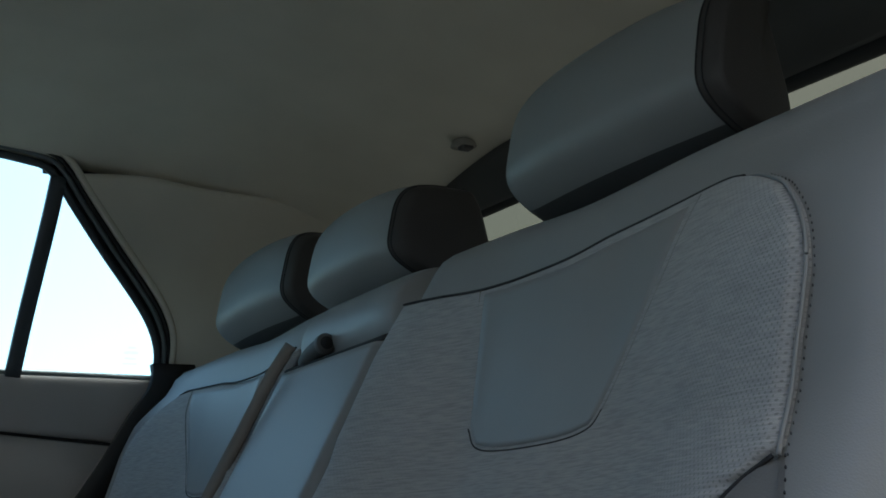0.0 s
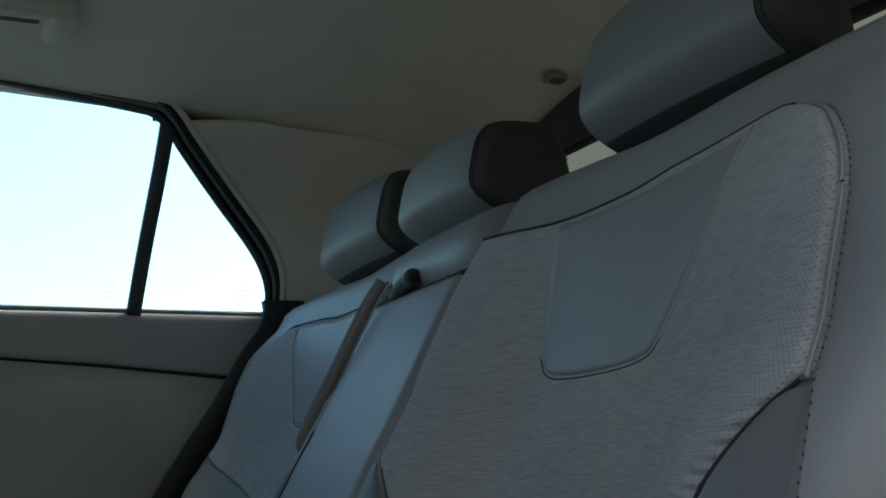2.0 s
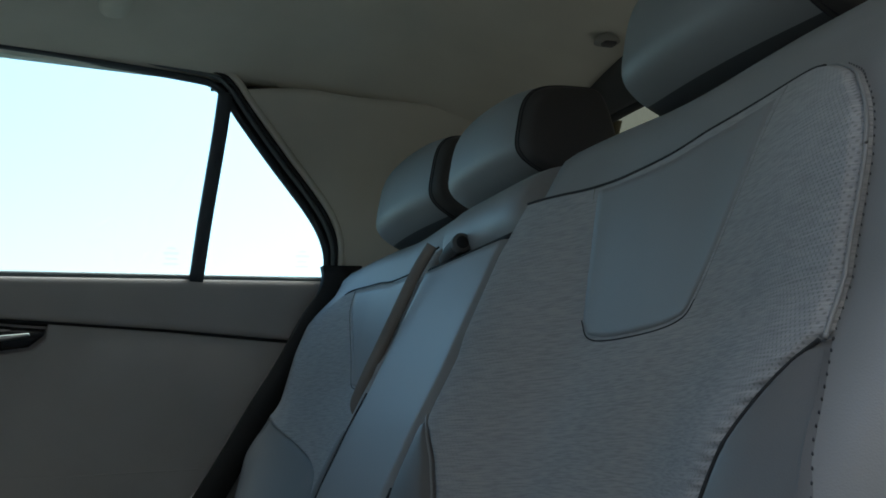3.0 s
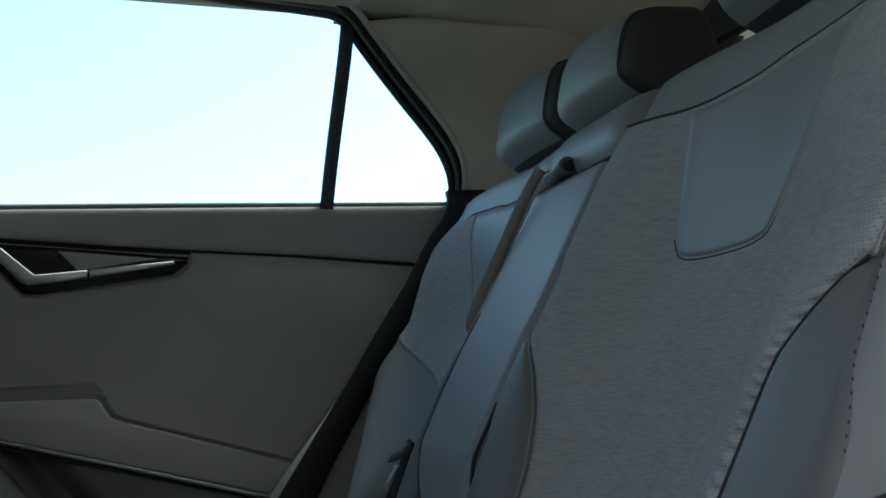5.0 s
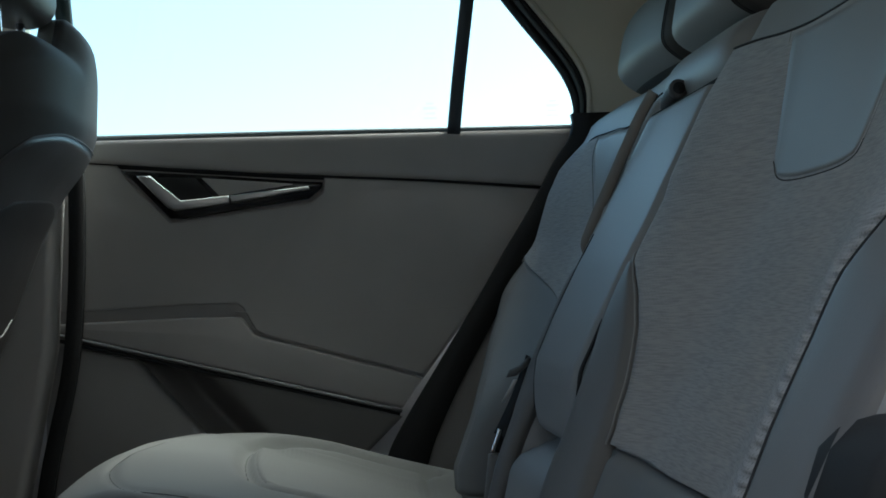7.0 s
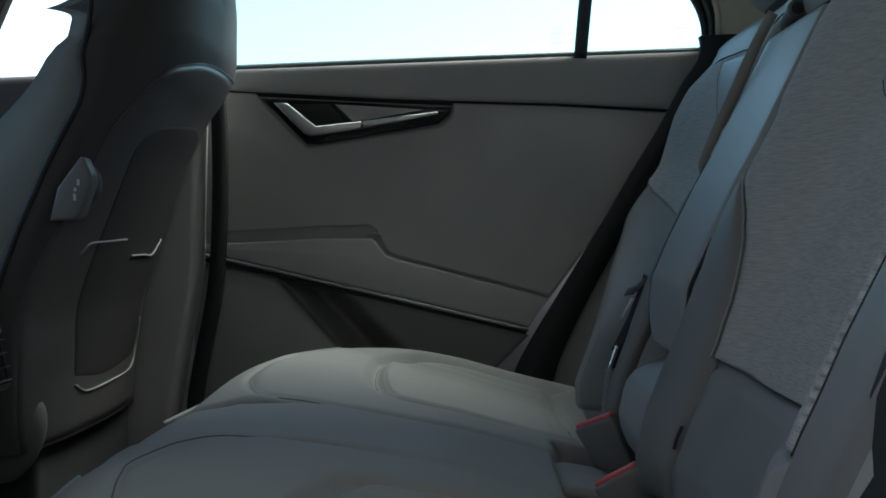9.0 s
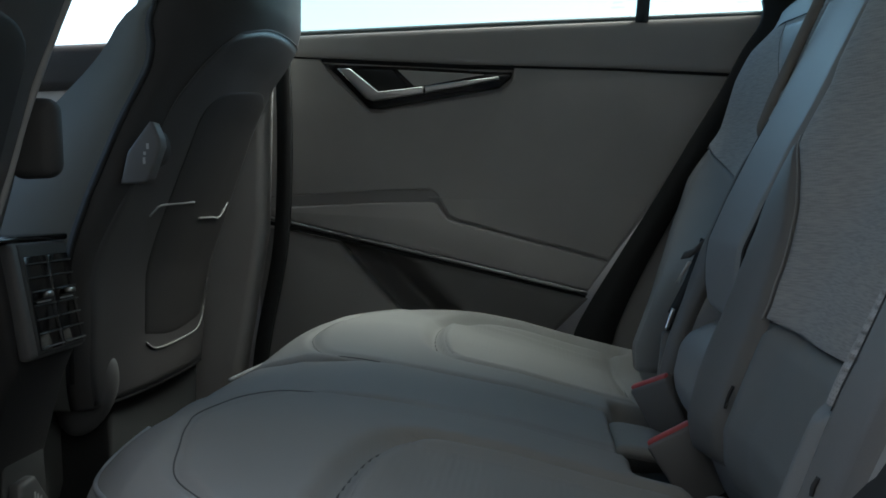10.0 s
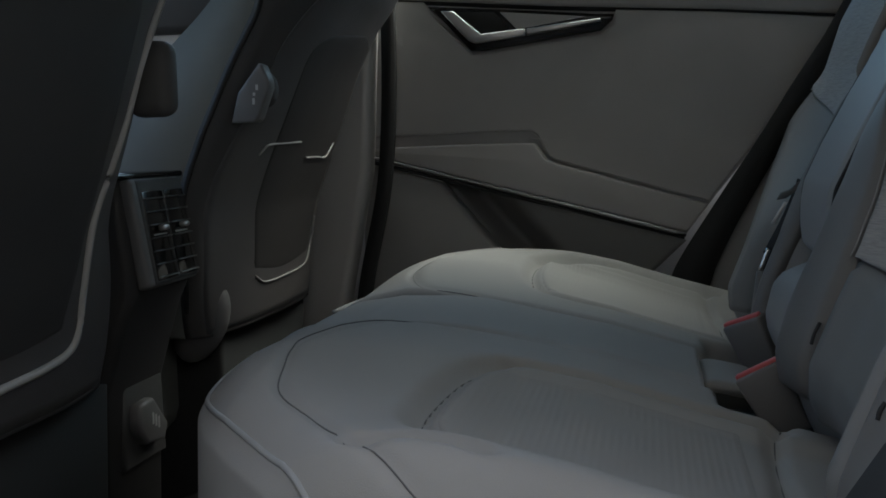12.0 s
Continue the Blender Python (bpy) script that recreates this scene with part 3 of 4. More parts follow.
REAR_SEAM = [(0.235, 0.57), (0.246, 0.42), (0.25, 0.30), (0.262, 0.21), (0.30, 0.15)]


def bench_z(x, o):
    o = np.abs(o)
    z = np.interp(x, [-0.33, -0.25, -0.2, -0.15, -0.08, 0, 0.1, 0.2, 0.3, 0.36], [0.425, 0.432, 0.436, 0.439, 0.429, 0.414, 0.392, 0.362, 0.335, 0.32])
    d = x - bench_front(o)
    z = z - 0.036 * (1 - np.clip(d / 0.07, 0, 1)) ** 2.2
    z = z + 0.022 * ramp(o, 0.5, 0.6) * ramp(x, -0.1, 0.05) - 0.10 * np.clip((o - 0.61) / 0.06, 0, 1) ** 2
    for line, deep, wide in ((BENCH_SEAM, 0.004, 0.006), (RECESS, 0.015, 0.010), (FOLD, 0.013, 0.008), (REAR_SEAM, 0.009, 0.008)):
        z = z - deep * np.exp(-(near_line(line, x, o) / wide) ** 2)
    z = z - 0.09 * ramp(x, 0.209, 0.222) * ramp(o, 0.20, 0.168)
    inside = ramp(x, -0.012, 0.04) * ramp(o, 0.24, 0.28) * ramp(o, 0.575, 0.53)
    return z - 0.010 * inside


def crown(x, o):
    """The far cushion swells a little higher and drops towards the middle seat."""
    return 0.016 * np.exp(-((x + 0.05) / 0.14) ** 2) * ramp(o, 0.16, 0.36) * ramp(o, 0.64, 0.54) - 0.014 * ramp(x, -0.09, -0.22) * ramp(o, 0.36, 0.14)


def cushion_piece(parent, name, s, o0, o1, x1, label):
    os_ = np.r_[o0, o0 + 0.002, o0 + 0.005, np.linspace(o0 + 0.01, o1 - 0.01, int((o1 - o0) / 0.0055)), o1 - 0.005, o1 - 0.002, o1]
    vs = np.r_[np.linspace(0, 0.12, 20), np.linspace(0.125, 1, 95)]
    o, v = np.meshgrid(os_, vs, indexing="ij")
    x = bench_front(o) + (x1 - bench_front(o)) * v
    e = np.minimum(o - o0, o1 - o)
    z = bench_z(x, o) - 0.007 * (1 - np.clip(e / 0.010, 0, 1)) ** 2
    if o0 > 0:
        z = z + (crown(x, o) if s > 0 else -0.010 * ramp(x, -0.06, -0.2) * ramp(o, 0.36, 0.15))
    else:
        z = z - 0.016 * ramp(x, -0.03, -0.2)
    top = np.stack([x, C + s * o, z], -1)
    low = np.stack([x - 0.012 * (1 - v), C + s * o, 0.13 + 0 * x], -1)
    return part(name, shut(top, low), bench, parent, label)


cushion = thing("rear_bench", "grey cloth rear bench cushion with sewn seams", "car seat")
cushion_piece(cushion, "seat_cushion", -1, 0.116, 0.67, 0.36, "grey seat cushion by the open door")
cushion_piece(cushion, "seat_cushion", 1, 0.116, 0.67, 0.36, "grey seat cushion by the closed door")
cushion_piece(cushion, "middle_cushion", 1, -0.114, 0.114, 0.201, "narrow grey middle cushion")
u, v = np.linspace(-0.032, 0.114, 14)[:, None], np.linspace(0, 1, 12)[None]
flap = np.stack([0.2035 + 0.066 * v + 0 * u, C + u + 0 * v, 0.353 - 0.014 * v - 0.006 * (2 * v - 1) ** 4 - 0.004 * (np.abs(u - 0.035) / 0.08) ** 6], -1)
part("rear_flap", shut(flap, flap - np.array([0, 0, 0.012])), bench, cushion, "grey flap behind the middle cushion")


def nip(o):
    """How far the piping stands behind the cushion's nose."""
    return 0.004 + 0.016 * float(ramp(o, 0.34, 0.58))


for s in (-1, 1):
    for line, r in ((BENCH_SEAM[2:], 0.0006), (RECESS[2:9], 0.0009), (FOLD, 0.0008), (REAR_SEAM[1:], 0.0007)):
        p = curve(line, 60)
        part("seam", tube([(a, C + s * b, float(bench_z(np.array(a), np.array(b))) + 0.0004 + (float(crown(np.array(a), np.array(b))) if s > 0 else 0.0)) for a, b in p], r, 60), bench_thread, cushion)
    os_ = np.linspace(0.15, 0.667, 40)
    part("piping", tube([(float(bench_front(a)) + nip(a), C + s * a, float(bench_z(bench_front(a) + nip(a), np.array(a))) - 0.0008) for a in os_], 0.0026, 60), piping_cloth, cushion, "raised piping along the front edge")


# ribbed cloth insert within the sewn recess of each outer seat
ribbed = material("ribbed_grey_cloth", (0.265, 0.263, 0.258), 0.75, grain=0.0006, size=1100, spec=0.3)
ribs(ribbed)
EDGE = curve(RECESS[3:11], 80)
for s in (-1, 1):
    os_ = np.linspace(0.262, 0.55, 60)
    xs0 = np.interp(os_, EDGE[:, 1], EDGE[:, 0]) + 0.012
    v = np.linspace(0, 1, 50)[None]
    gx = xs0[:, None] + (0.225 - xs0[:, None]) * v
    go = os_[:, None] + 0 * v
    u = np.abs(np.linspace(-1, 1, 60))[:, None]
    rim = (1 - u ** 14) ** (1 / 14) * (1 - np.abs(2 * v - 1) ** 20) ** (1 / 20)
    gz = bench_z(gx, go) + (crown(gx, go) if s > 0 else -0.010 * ramp(gx, -0.06, -0.2) * ramp(go, 0.36, 0.15)) - 0.0015 + 0.003 * rim
    top = np.stack([gx, C + s * go, gz], -1)
    part("insert", shut(top, top - np.array([0, 0, 0.006])), ribbed, cushion, "ribbed grey cloth insert")


# ---- buckles ----
def buckle(a, b, drop, label):
    """A buckle whose button runs from a to b; drop is the way down its body."""
    ob = thing("belt_buckle", label, "belt buckle", "red belt buckles")
    a, b = Vector(a), Vector(b)
    w = (b - a).normalized()
    d = Vector(drop).normalized()
    d = (d - d.dot(w) * w).normalized()
    t = w.cross(d).normalized()
    base = Matrix((w, d, t)).transposed().to_4x4()
    base.translation = (a + b) / 2
    width = (b - a).length
    bm = box(-width / 2 - 0.002, width / 2 + 0.002, 0.001, 0.075, -0.011, 0.011, 0.004, 3)
    for v in bm.verts:
        if v.co.y > 0.05:
            v.co.x *= 0.86
    bm.transform(base)
    part("body", bm, buckle_plastic, ob)
    bm = box(-width / 2, width / 2, -0.0025, 0.004, -0.0075, 0.0035, 0.002)
    bm.transform(base)
    part("button", bm, red, ob, "red release button")
    bm = box(-width / 2 + 0.004, width / 2 - 0.004, -0.001, 0.006, 0.0045, 0.0075, 0.0005)
    bm.transform(base)
    part("slot", bm, rubber, ob)
    bm = box(-0.014, 0.014, 0.07, 0.13, -0.006, 0.006, 0.002)
    bm.transform(base)
    part("stalk", bm, plastic_dark, ob)
    return ob


buckle((0.234, 0.914, 0.364), (0.273, 0.902, 0.386), (0.5, -0.05, -0.85), "black belt buckle with red button beside the middle cushion")
buckle((0.238, 1.135, 0.384), (0.275, 1.109, 0.401), (0.5, -0.05, -0.85), "black belt buckle with red button beside the far cushion")
part_gap = thing("buckle_pocket", "black gap behind the middle cushion", "seat gap")
part("pocket", box(0.204, 0.34, C - 0.165, C + 0.165, 0.20, 0.275, 0.008), rubber, part_gap)

far_belt = thing("belt_buckle", "grey belt buckle with chrome tongue against the far seat back", "belt buckle")
part("body", prism([(0.2805, 0.4395), (0.2929, 0.4392), (0.2882, 0.3974), (0.280, 0.33), (0.266, 0.33), (0.2743, 0.3943)], "y", 1.197, 1.213, 0.004, 3), buckle_plastic, far_belt)
part("tongue", tube([(0.2850, 1.203, 0.441), (0.2905, 1.203, 0.455), (0.2955, 1.203, 0.468)], 0.0034, 8, 8, 0.6), chrome, far_belt, "chrome tongue")
part("tongue_slot", tube([(0.2895, 1.2085, 0.441), (0.2945, 1.2085, 0.455), (0.2995, 1.2085, 0.468)], 0.0050, 8, 8, 0.6), rubber, far_belt)
far_web = thing("seat_belt", "dark belt webbing threaded beside the far seat back", "seat belt")
part("webbing", strap([(0.334, 1.195, 0.550), (0.329, 1.205, 0.532), (0.316, 1.207, 0.501), (0.302, 1.207, 0.474), (0.294, 1.207, 0.46)], [(-0.7, -0.7, 0.2)] * 5, 0.016, 0.002), rubber, far_web)
part("tongue_grip", prism([(0.3045, 0.5290), (0.3089, 0.5377), (0.3200, 0.5415), (0.3335, 0.5535), (0.331, 0.5420), (0.3156, 0.5306)], "y", 1.193, 1.205, 0.0025), trim_dark, far_web, "charcoal tongue grip")
part("plate", prism([(0.3175, 0.5255), (0.3130, 0.5262), (0.2975, 0.5000), (0.3015, 0.4995)], "y", 1.196, 1.201, 0.001), metal, far_web, "silver guide plate")


# ---- far rear door ----
door = thing("door_1", "closed rear car door with charcoal trim", "car door", kind="structure")
D = 1.72
DIAG = [(0.525, 0.90), (0.509, 0.87), (0.458, 0.797), (0.323, 0.589), (0.208, 0.443), (0.15, 0.365), (0.12, 0.28), (0.11, 0.05)]
part("panel", prism([(-0.345, 0.585), (-0.345, 0.90)] + DIAG[:4] + [(0.205, 0.44)], "y", D + 0.012, D + 0.07, 0.004), plastic, door)
part("inner_skin", prism([(-0.345, 0.05), (-0.345, 0.59), (0.20, 0.44), (0.12, 0.28), (0.11, 0.05)], "y", D + 0.10, D + 0.115), plastic_dark, door, "black inner door skin")
part("upper_trim", prism([(-0.345, 0.870), (-0.261, 0.862), (-0.003, 0.839), (0.268, 0.821), (0.459, 0.804), (0.5075, 0.874), (0.52, 0.898), (-0.345, 0.898)], "y", D - 0.006, D + 0.04, 0.010, 4), plastic, door, "soft charcoal upper trim")
part("belt_seal", tube([(-0.345, D + 0.008, 0.901), (0.1, D + 0.007, 0.9015), (0.52, D + 0.006, 0.8995)], 0.006, 12, 8), rubber_grey, door, "grey weather strip")
mainp = prism([(-0.345, 0.6255), (-0.125, 0.631), (-0.047, 0.630), (-0.037, 0.622), (-0.018, 0.585), (-0.004, 0.5775), (0.0435, 0.5635), (0.13, 0.5375), (0.250, 0.502), (0.318, 0.589), (0.455, 0.799), (0.268, 0.8165), (0.10, 0.828), (0.097, 0.806), (0.078, 0.790), (-0.145, 0.763), (-0.205, 0.826), (-0.228, 0.857), (-0.345, 0.8665)], "y", D, D + 0.04, 0.004, 3)
part("centre_panel", mainp, plastic, door, "plain charcoal centre panel")
part("shadow_gap", tube([(-0.345, D + 0.008, 0.868), (-0.003, D + 0.008, 0.837), (0.268, D + 0.008, 0.8185), (0.456, D + 0.008, 0.801)], 0.0045, 30, 6), rubber, door)
part("crease", tube([(-0.05, D + 0.0008, 0.6165), (0.08, D + 0.0008, 0.609), (0.2, D + 0.0008, 0.6095), (0.327, D + 0.0008, 0.6115)], 0.0012, 30, 6), plastic, door)
# armrest wedge with its flat ledge
arm = prism([(-0.345, 0.608), (-0.125, 0.6105), (-0.043, 0.6085), (-0.037, 0.605), (-0.0206, 0.579), (-0.0037, 0.5722), (0.0433, 0.5586), (0.1295, 0.5326), (0.248, 0.498), (0.213, 0.451), (-0.303, 0.590), (-0.345, 0.602)], "y", D - 0.018, D + 0.03, 0.004, 3)
for v in arm.verts:
    if v.co.y < D:
        v.co.y += 0.016 * float(ramp(v.co.x, -0.10, 0.16))
part("armrest", arm, plastic, door, "wedge-shaped charcoal armrest")
part("trim_strip", strap([(-0.345, D - 0.020, 0.597), (-0.2, D - 0.018, 0.5585), (-0.011, D - 0.012, 0.508), (0.211, D - 0.006, 0.4465)], [(0, -1, 0.35)] * 4, 0.0055, 0.005, 30), strip_metal, door, "thin dark metal strip")
part("shadow_gap", tube([(-0.345, D - 0.016, 0.589), (-0.2, D - 0.012, 0.551), (-0.011, D - 0.004, 0.5005), (0.208, D + 0.004, 0.440)], 0.0035, 30, 6), rubber, door)
part("lower_panel", prism([(-0.345, 0.583), (-0.205, 0.546), (-0.112, 0.437), (-0.06, 0.36), (0.0, 0.2), (-0.345, 0.2)], "y", D - 0.018, D + 0.03, 0.010, 3), lower_plastic, door, "darker hard plastic lower panel")
# map pocket: a hollow that sinks in behind the lower panel and swells out again towards the rear
scoop = np.zeros((40, 24, 3))
for i, v in enumerate(np.linspace(0, 1, 24)):
    a = np.array([np.interp(v, [0, 0.4, 1], [-0.212, -0.116, -0.02]), np.interp(v, [0, 0.4, 1], [0.552, 0.4355, 0.28])])
    c = np.array([np.interp(v, [0, 0.25, 0.5, 1], [0.212, 0.150, 0.13, 0.115]), np.interp(v, [0, 0.25, 0.5, 1], [0.438, 0.38, 0.33, 0.22])])
    rise = np.interp(v, [0, 0.15, 0.4, 1], [0.30, 0.36, 0.58, 0.9])
    for j, u in enumerate(np.linspace(0, 1, 40)):
        p = a + (c - a) * u
        hollow = 0.026 + 0.048 * float(ramp(u, 0.0, rise * 0.5)) - 0.078 * float(ramp(u, rise * 0.42, rise * 1.15))
        scoop[j, i] = (p[0], D - 0.002 + hollow, p[1])
# the hollow's shade is put into the plastic's colour
part("map_pocket", shut(scoop, scoop + np.array([0, 0.004, 0])), shaded_plastic, door, "hollow map pocket with plastic darkened for shade")

handle = part("handle_bezel", prism([(-0.221, 0.8485), (-0.198, 0.826), (-0.147, 0.770), (-0.125, 0.769), (0.074, 0.795), (0.094, 0.811), (0.097, 0.8205), (0.06, 0.823), (-0.05, 0.834)], "y", D - 0.004, D + 0.03, 0.003), gloss, door, "black handle surround")
part("recess", prism([(-0.168, 0.836), (-0.105, 0.833), (-0.078, 0.803), (-0.126, 0.796)], "y", D - 0.0065, D + 0.004, 0.001), rubber, handle, "dark finger recess")
part("insert", prism([(-0.095, 0.8325), (0.05, 0.8185), (-0.045, 0.805), (-0.068, 0.804)], "y", D - 0.0075, D + 0.004, 0.001), plastic, handle)
lev = prism([(-0.196, 0.838), (-0.174, 0.837), (-0.128, 0.7965), (-0.052, 0.802), (-0.052, 0.790), (-0.138, 0.781), (-0.149, 0.786)], "y", D - 0.019, D - 0.006, 0.003, 3)
part("lever", lev, metal, handle, "satin metal pull lever")
part("lever_tip", prism([(-0.050, 0.8022), (0.074, 0.8135), (0.076, 0.8085), (-0.050, 0.7905)], "y", D - 0.018, D - 0.006, 0.0025, 3), metal, handle, "satin metal grip bar")


# window with its rubber frame, divider and panes
def glass_y(z):
    return 1.722 - 0.45 * (z - 0.9)


def on_glass(pts, off=0.0):
    return [(x, glass_y(z) - off, z) for x, z in pts]


window = thing("window_1", "rear side window with black rubber frame", "car window", kind="structure")
ARC = [(-0.36, 1.213), (-0.15, 1.209), (0.065, 1.197), (0.178, 1.187), (0.297, 1.1745), (0.322, 1.168), (0.341, 1.152), (0.365, 1.123), (0.415, 1.067), (0.476, 1.002), (0.502, 0.967), (0.515, 0.935), (0.518, 0.898)]
part("frame", tube(on_glass(ARC, 0.004), 0.0055, 90, 8), glare_rubber, window, "black rubber frame")
def outwards(d):
    """The window's outline pushed out by d, upwards along the top and rearwards down the slope."""
    return [(x + d * min(1, max(0, (x + 0.1) / 0.5)) * 1.05, z + d) for x, z in ARC]


part("seal_lip", tube(on_glass(outwards(0.0080), 0.009), 0.0036, 90, 6), rubber_grey, window, "grey rubber lip")
part("door_seal", tube(on_glass(outwards(0.0130), 0.011), 0.0034, 90, 8), rubber, window, "black body seal")
part("trim_lip", tube(on_glass(outwards(0.0185), 0.013), 0.0052, 90, 8), lining, window, "beige edge of the headliner")
part("divider", strap(on_glass([(0.3135, 0.895), (0.321, 0.98), (0.334, 1.10), (0.339, 1.16)], 0.004), [(0, -1, -0.4)] * 4, 0.0205, 0.012, 16), glare_rubber, window, "upright black divider bar")
G = [(x, z) for x, z in ARC]
main = [(-0.36, 0.895), (0.314, 0.895), (0.334, 1.155)] + [p for p in G[::-1] if p[0] < 0.33]
quart = [(0.318, 0.895)] + [p for p in G[::-1] if p[0] > 0.345] + [(0.338, 1.15)]
for name, out in (("pane", main), ("pane", quart)):
    bm = bmesh.new()
    a = [bm.verts.new((x, glass_y(z) + 0.004, z)) for x, z in out]
    b = [bm.verts.new((x, glass_y(z) + 0.008, z)) for x, z in out]
    bm.faces.new(a)
    bm.faces.new(b)
    for i in range(len(a)):
        j = (i + 1) % len(a)
        bm.faces.new((a[i], a[j], b[j], b[i]))
    bmesh.ops.recalc_face_normals(bm, faces=bm.faces)
    ob = part(name, bm, clear, window, smooth=False)
    ob.visible_shadow = False
for x in (0.275, 0.478):
    bm = bmesh.new()
    for k, (w, h) in enumerate(((0.022, 0.003), (0.016, 0.003), (0.022, 0.004), (0.012, 0.003))):
        z = 0.918 + 0.0075 * k
        q = [(x - w / 2, z), (x + w / 2, z), (x + w / 2, z + h), (x - w / 2, z + h)]
        bm.faces.new([bm.verts.new((a, glass_y(c) + 0.002, c)) for a, c in q])
    ob = part("etched_mark", bm, stamp, window, "pale etched glass stamp", smooth=False)
    ob.visible_shadow = False


# ---- body round the door ----
def roof_z(x, y):
    z = np.interp(x, [-1.3, -0.6, 0.0, 0.4, 0.6, 0.8, 0.95, 1.1], [1.22, 1.265, 1.265, 1.245, 1.215, 1.172, 1.15, 1.12])
    return z - 0.062 * np.abs((y - C) / 0.57) ** 3.2


ys, xs = np.linspace(C - 0.60, C + 0.605, 49), np.r_[np.linspace(-0.83, 0.83, 60), 0.845, 0.852]
gx, gy = np.meshgrid(xs, ys, indexing="ij")
gz = roof_z(gx, gy)
gz[-1] += 0.012
ceiling = part("ceiling", shut(np.stack([gx, gy, gz], -1), np.stack([gx, gy, gz + 0.035], -1)), lining)
tagged(ceiling, "dim beige fabric headliner", "headliner", kind="structure")

wall = thing("wall_east", "beige pillar trim beside the rear window", "pillar trim", kind="structure")
seal = on_glass([(x + 0.016, z + 0.011) for x, z in ARC[6:-1]] + [(0.546, 0.90)], 0.012)
edge = [(0.333, 1.595, 1.235), (0.43, 1.572, 1.23), (0.513, 1.563, 1.215), (0.65, 1.553, 1.20), (0.784, 1.535, 1.185), (0.93, 1.47, 1.15)]
net = coons([seal[-1], (0.70, 1.70, 0.90), (0.95, 1.62, 0.90)], [(0.95, 1.62, 0.90), (0.95, 1.58, 1.02), (0.93, 1.47, 1.12)], edge, seal[::-1], 40, 30)
net[..., 1] += 0.012 * np.sin(np.linspace(0, math.pi, 40))[:, None] * np.sin(np.linspace(0, math.pi, 30))[None]
part("pillar_trim", shut(net, net + np.array([0, 0.03, 0.01])), lining, wall)
side = [(0.546, 0.905), (0.535, 0.878), (0.482, 0.795), (0.39, 0.65), (0.262, 0.46), (0.20, 0.385), (0.17, 0.28), (0.16, 0.0), (1.0, 0.0), (1.0, 0.905)]
part("wheel_arch_trim", prism(side, "y", 1.697, 1.73, 0.006), lower_plastic, wall, "charcoal wheel arch trim")
seal_l = [(0.506, 0.918), (0.508, 0.90), (0.500, 0.876), (0.474, 0.84), (0.435, 0.772), (0.388, 0.70), (0.338, 0.62), (0.262, 0.505), (0.207, 0.42), (0.182, 0.37), (0.15, 0.27)]
seal_r = [(x + float(np.interp(z, [0.28, 0.4, 0.5, 0.6, 0.7, 0.8, 0.9], [0.075, 0.065, 0.052, 0.045, 0.042, 0.044, 0.062])), z) for x, z in seal_l]
net = np.array([curve([(x, 1.688, z) for x, z in seal_l], 60), curve([(x, 1.684, z) for x, z in seal_r], 60)])
part("door_seal", shut(net, net + np.array([0, 0.02, 0])), rubber, wall, "black door seal")
# added cord that stops light leaking in at the headliner edge
part("leak_filler", tube([(x, 1.611, float(roof_z(x, 1.605)) - 0.001) for x in np.linspace(0.32, 0.43, 8)], 0.009, 20, 8), rubber, wall, "black filler added against a light leak")
part("corner_cap", box(0.548, 0.60, 1.66, 1.70, 0.88, 0.907, 0.006), plastic_dark, wall, "black seat latch cap")

part("body_side", prism([(-1.5, -0.1), (-1.5, 0.86), (-0.4, 0.893), (0.56, 0.893), (0.6, 0.93), (0.45, 1.13), (0.40, 1.30), (0.9, 1.30), (1.2, 0.95), (1.2, -0.1)], "y", 1.80, 1.82), paint, wall, "pale outer body panel")
# added strip that blocks light leaking between window frame and pillar trim
part("frame_backing", strap(on_glass([(x + 0.014 * min(1, max(0, (x + 0.1) / 0.5)), z + 0.010) for x, z in ARC], -0.006), [(0, -1, -0.4)] * len(ARC), 0.030, 0.006, 90), rubber, window, "black backing strip added against light leaks")
pillar = thing("wall_north", "charcoal door pillar trim behind the front seat", "door pillar", kind="structure")
part("pillar", prism([(-0.30, 0.86), (-0.318, 0.57), (-0.365, 0.34), (-0.40, 0.0), (-0.52, 0.0), (-0.50, 0.34), (-0.46, 0.60), (-0.42, 0.86), (-0.40, 0.95)], "y", 1.655, 1.71, 0.02, 4), plastic, pillar)
part("pillar_top", prism([(-0.33, 0.85), (-0.36, 1.23), (-0.44, 1.23), (-0.44, 0.85)], "y", 1.60, 1.70, 0.015, 3), lining, pillar, "beige upper pillar trim")
part("door_seal", strap([(-0.302, 1.675, 1.20), (-0.282, 1.675, 0.86), (-0.294, 1.675, 0.57), (-0.340, 1.675, 0.345), (-0.378, 1.675, 0.0)], [(0, -1, 0)] * 5, 0.022, 0.022, 40), rubber, pillar, "black door seal")

front_door = thing("door_2", "dark front car door beyond the pillar", "car door", kind="structure")
part("panel", prism([(-0.50, 0.0), (-0.50, 0.90), (-1.55, 0.86), (-1.55, 0.0)], "y", 1.70, 1.77, 0.012), plastic, front_door)
part("upper_trim", box(-1.5, -0.44, 1.68, 1.72, 0.82, 0.897, 0.015, 3), vinyl_dark, front_door)
part("frame", tube([(-0.44, 1.60, 1.20), (-0.75, 1.60, 1.19), (-1.45, 1.68, 0.90)], 0.02, 20), rubber, front_door)

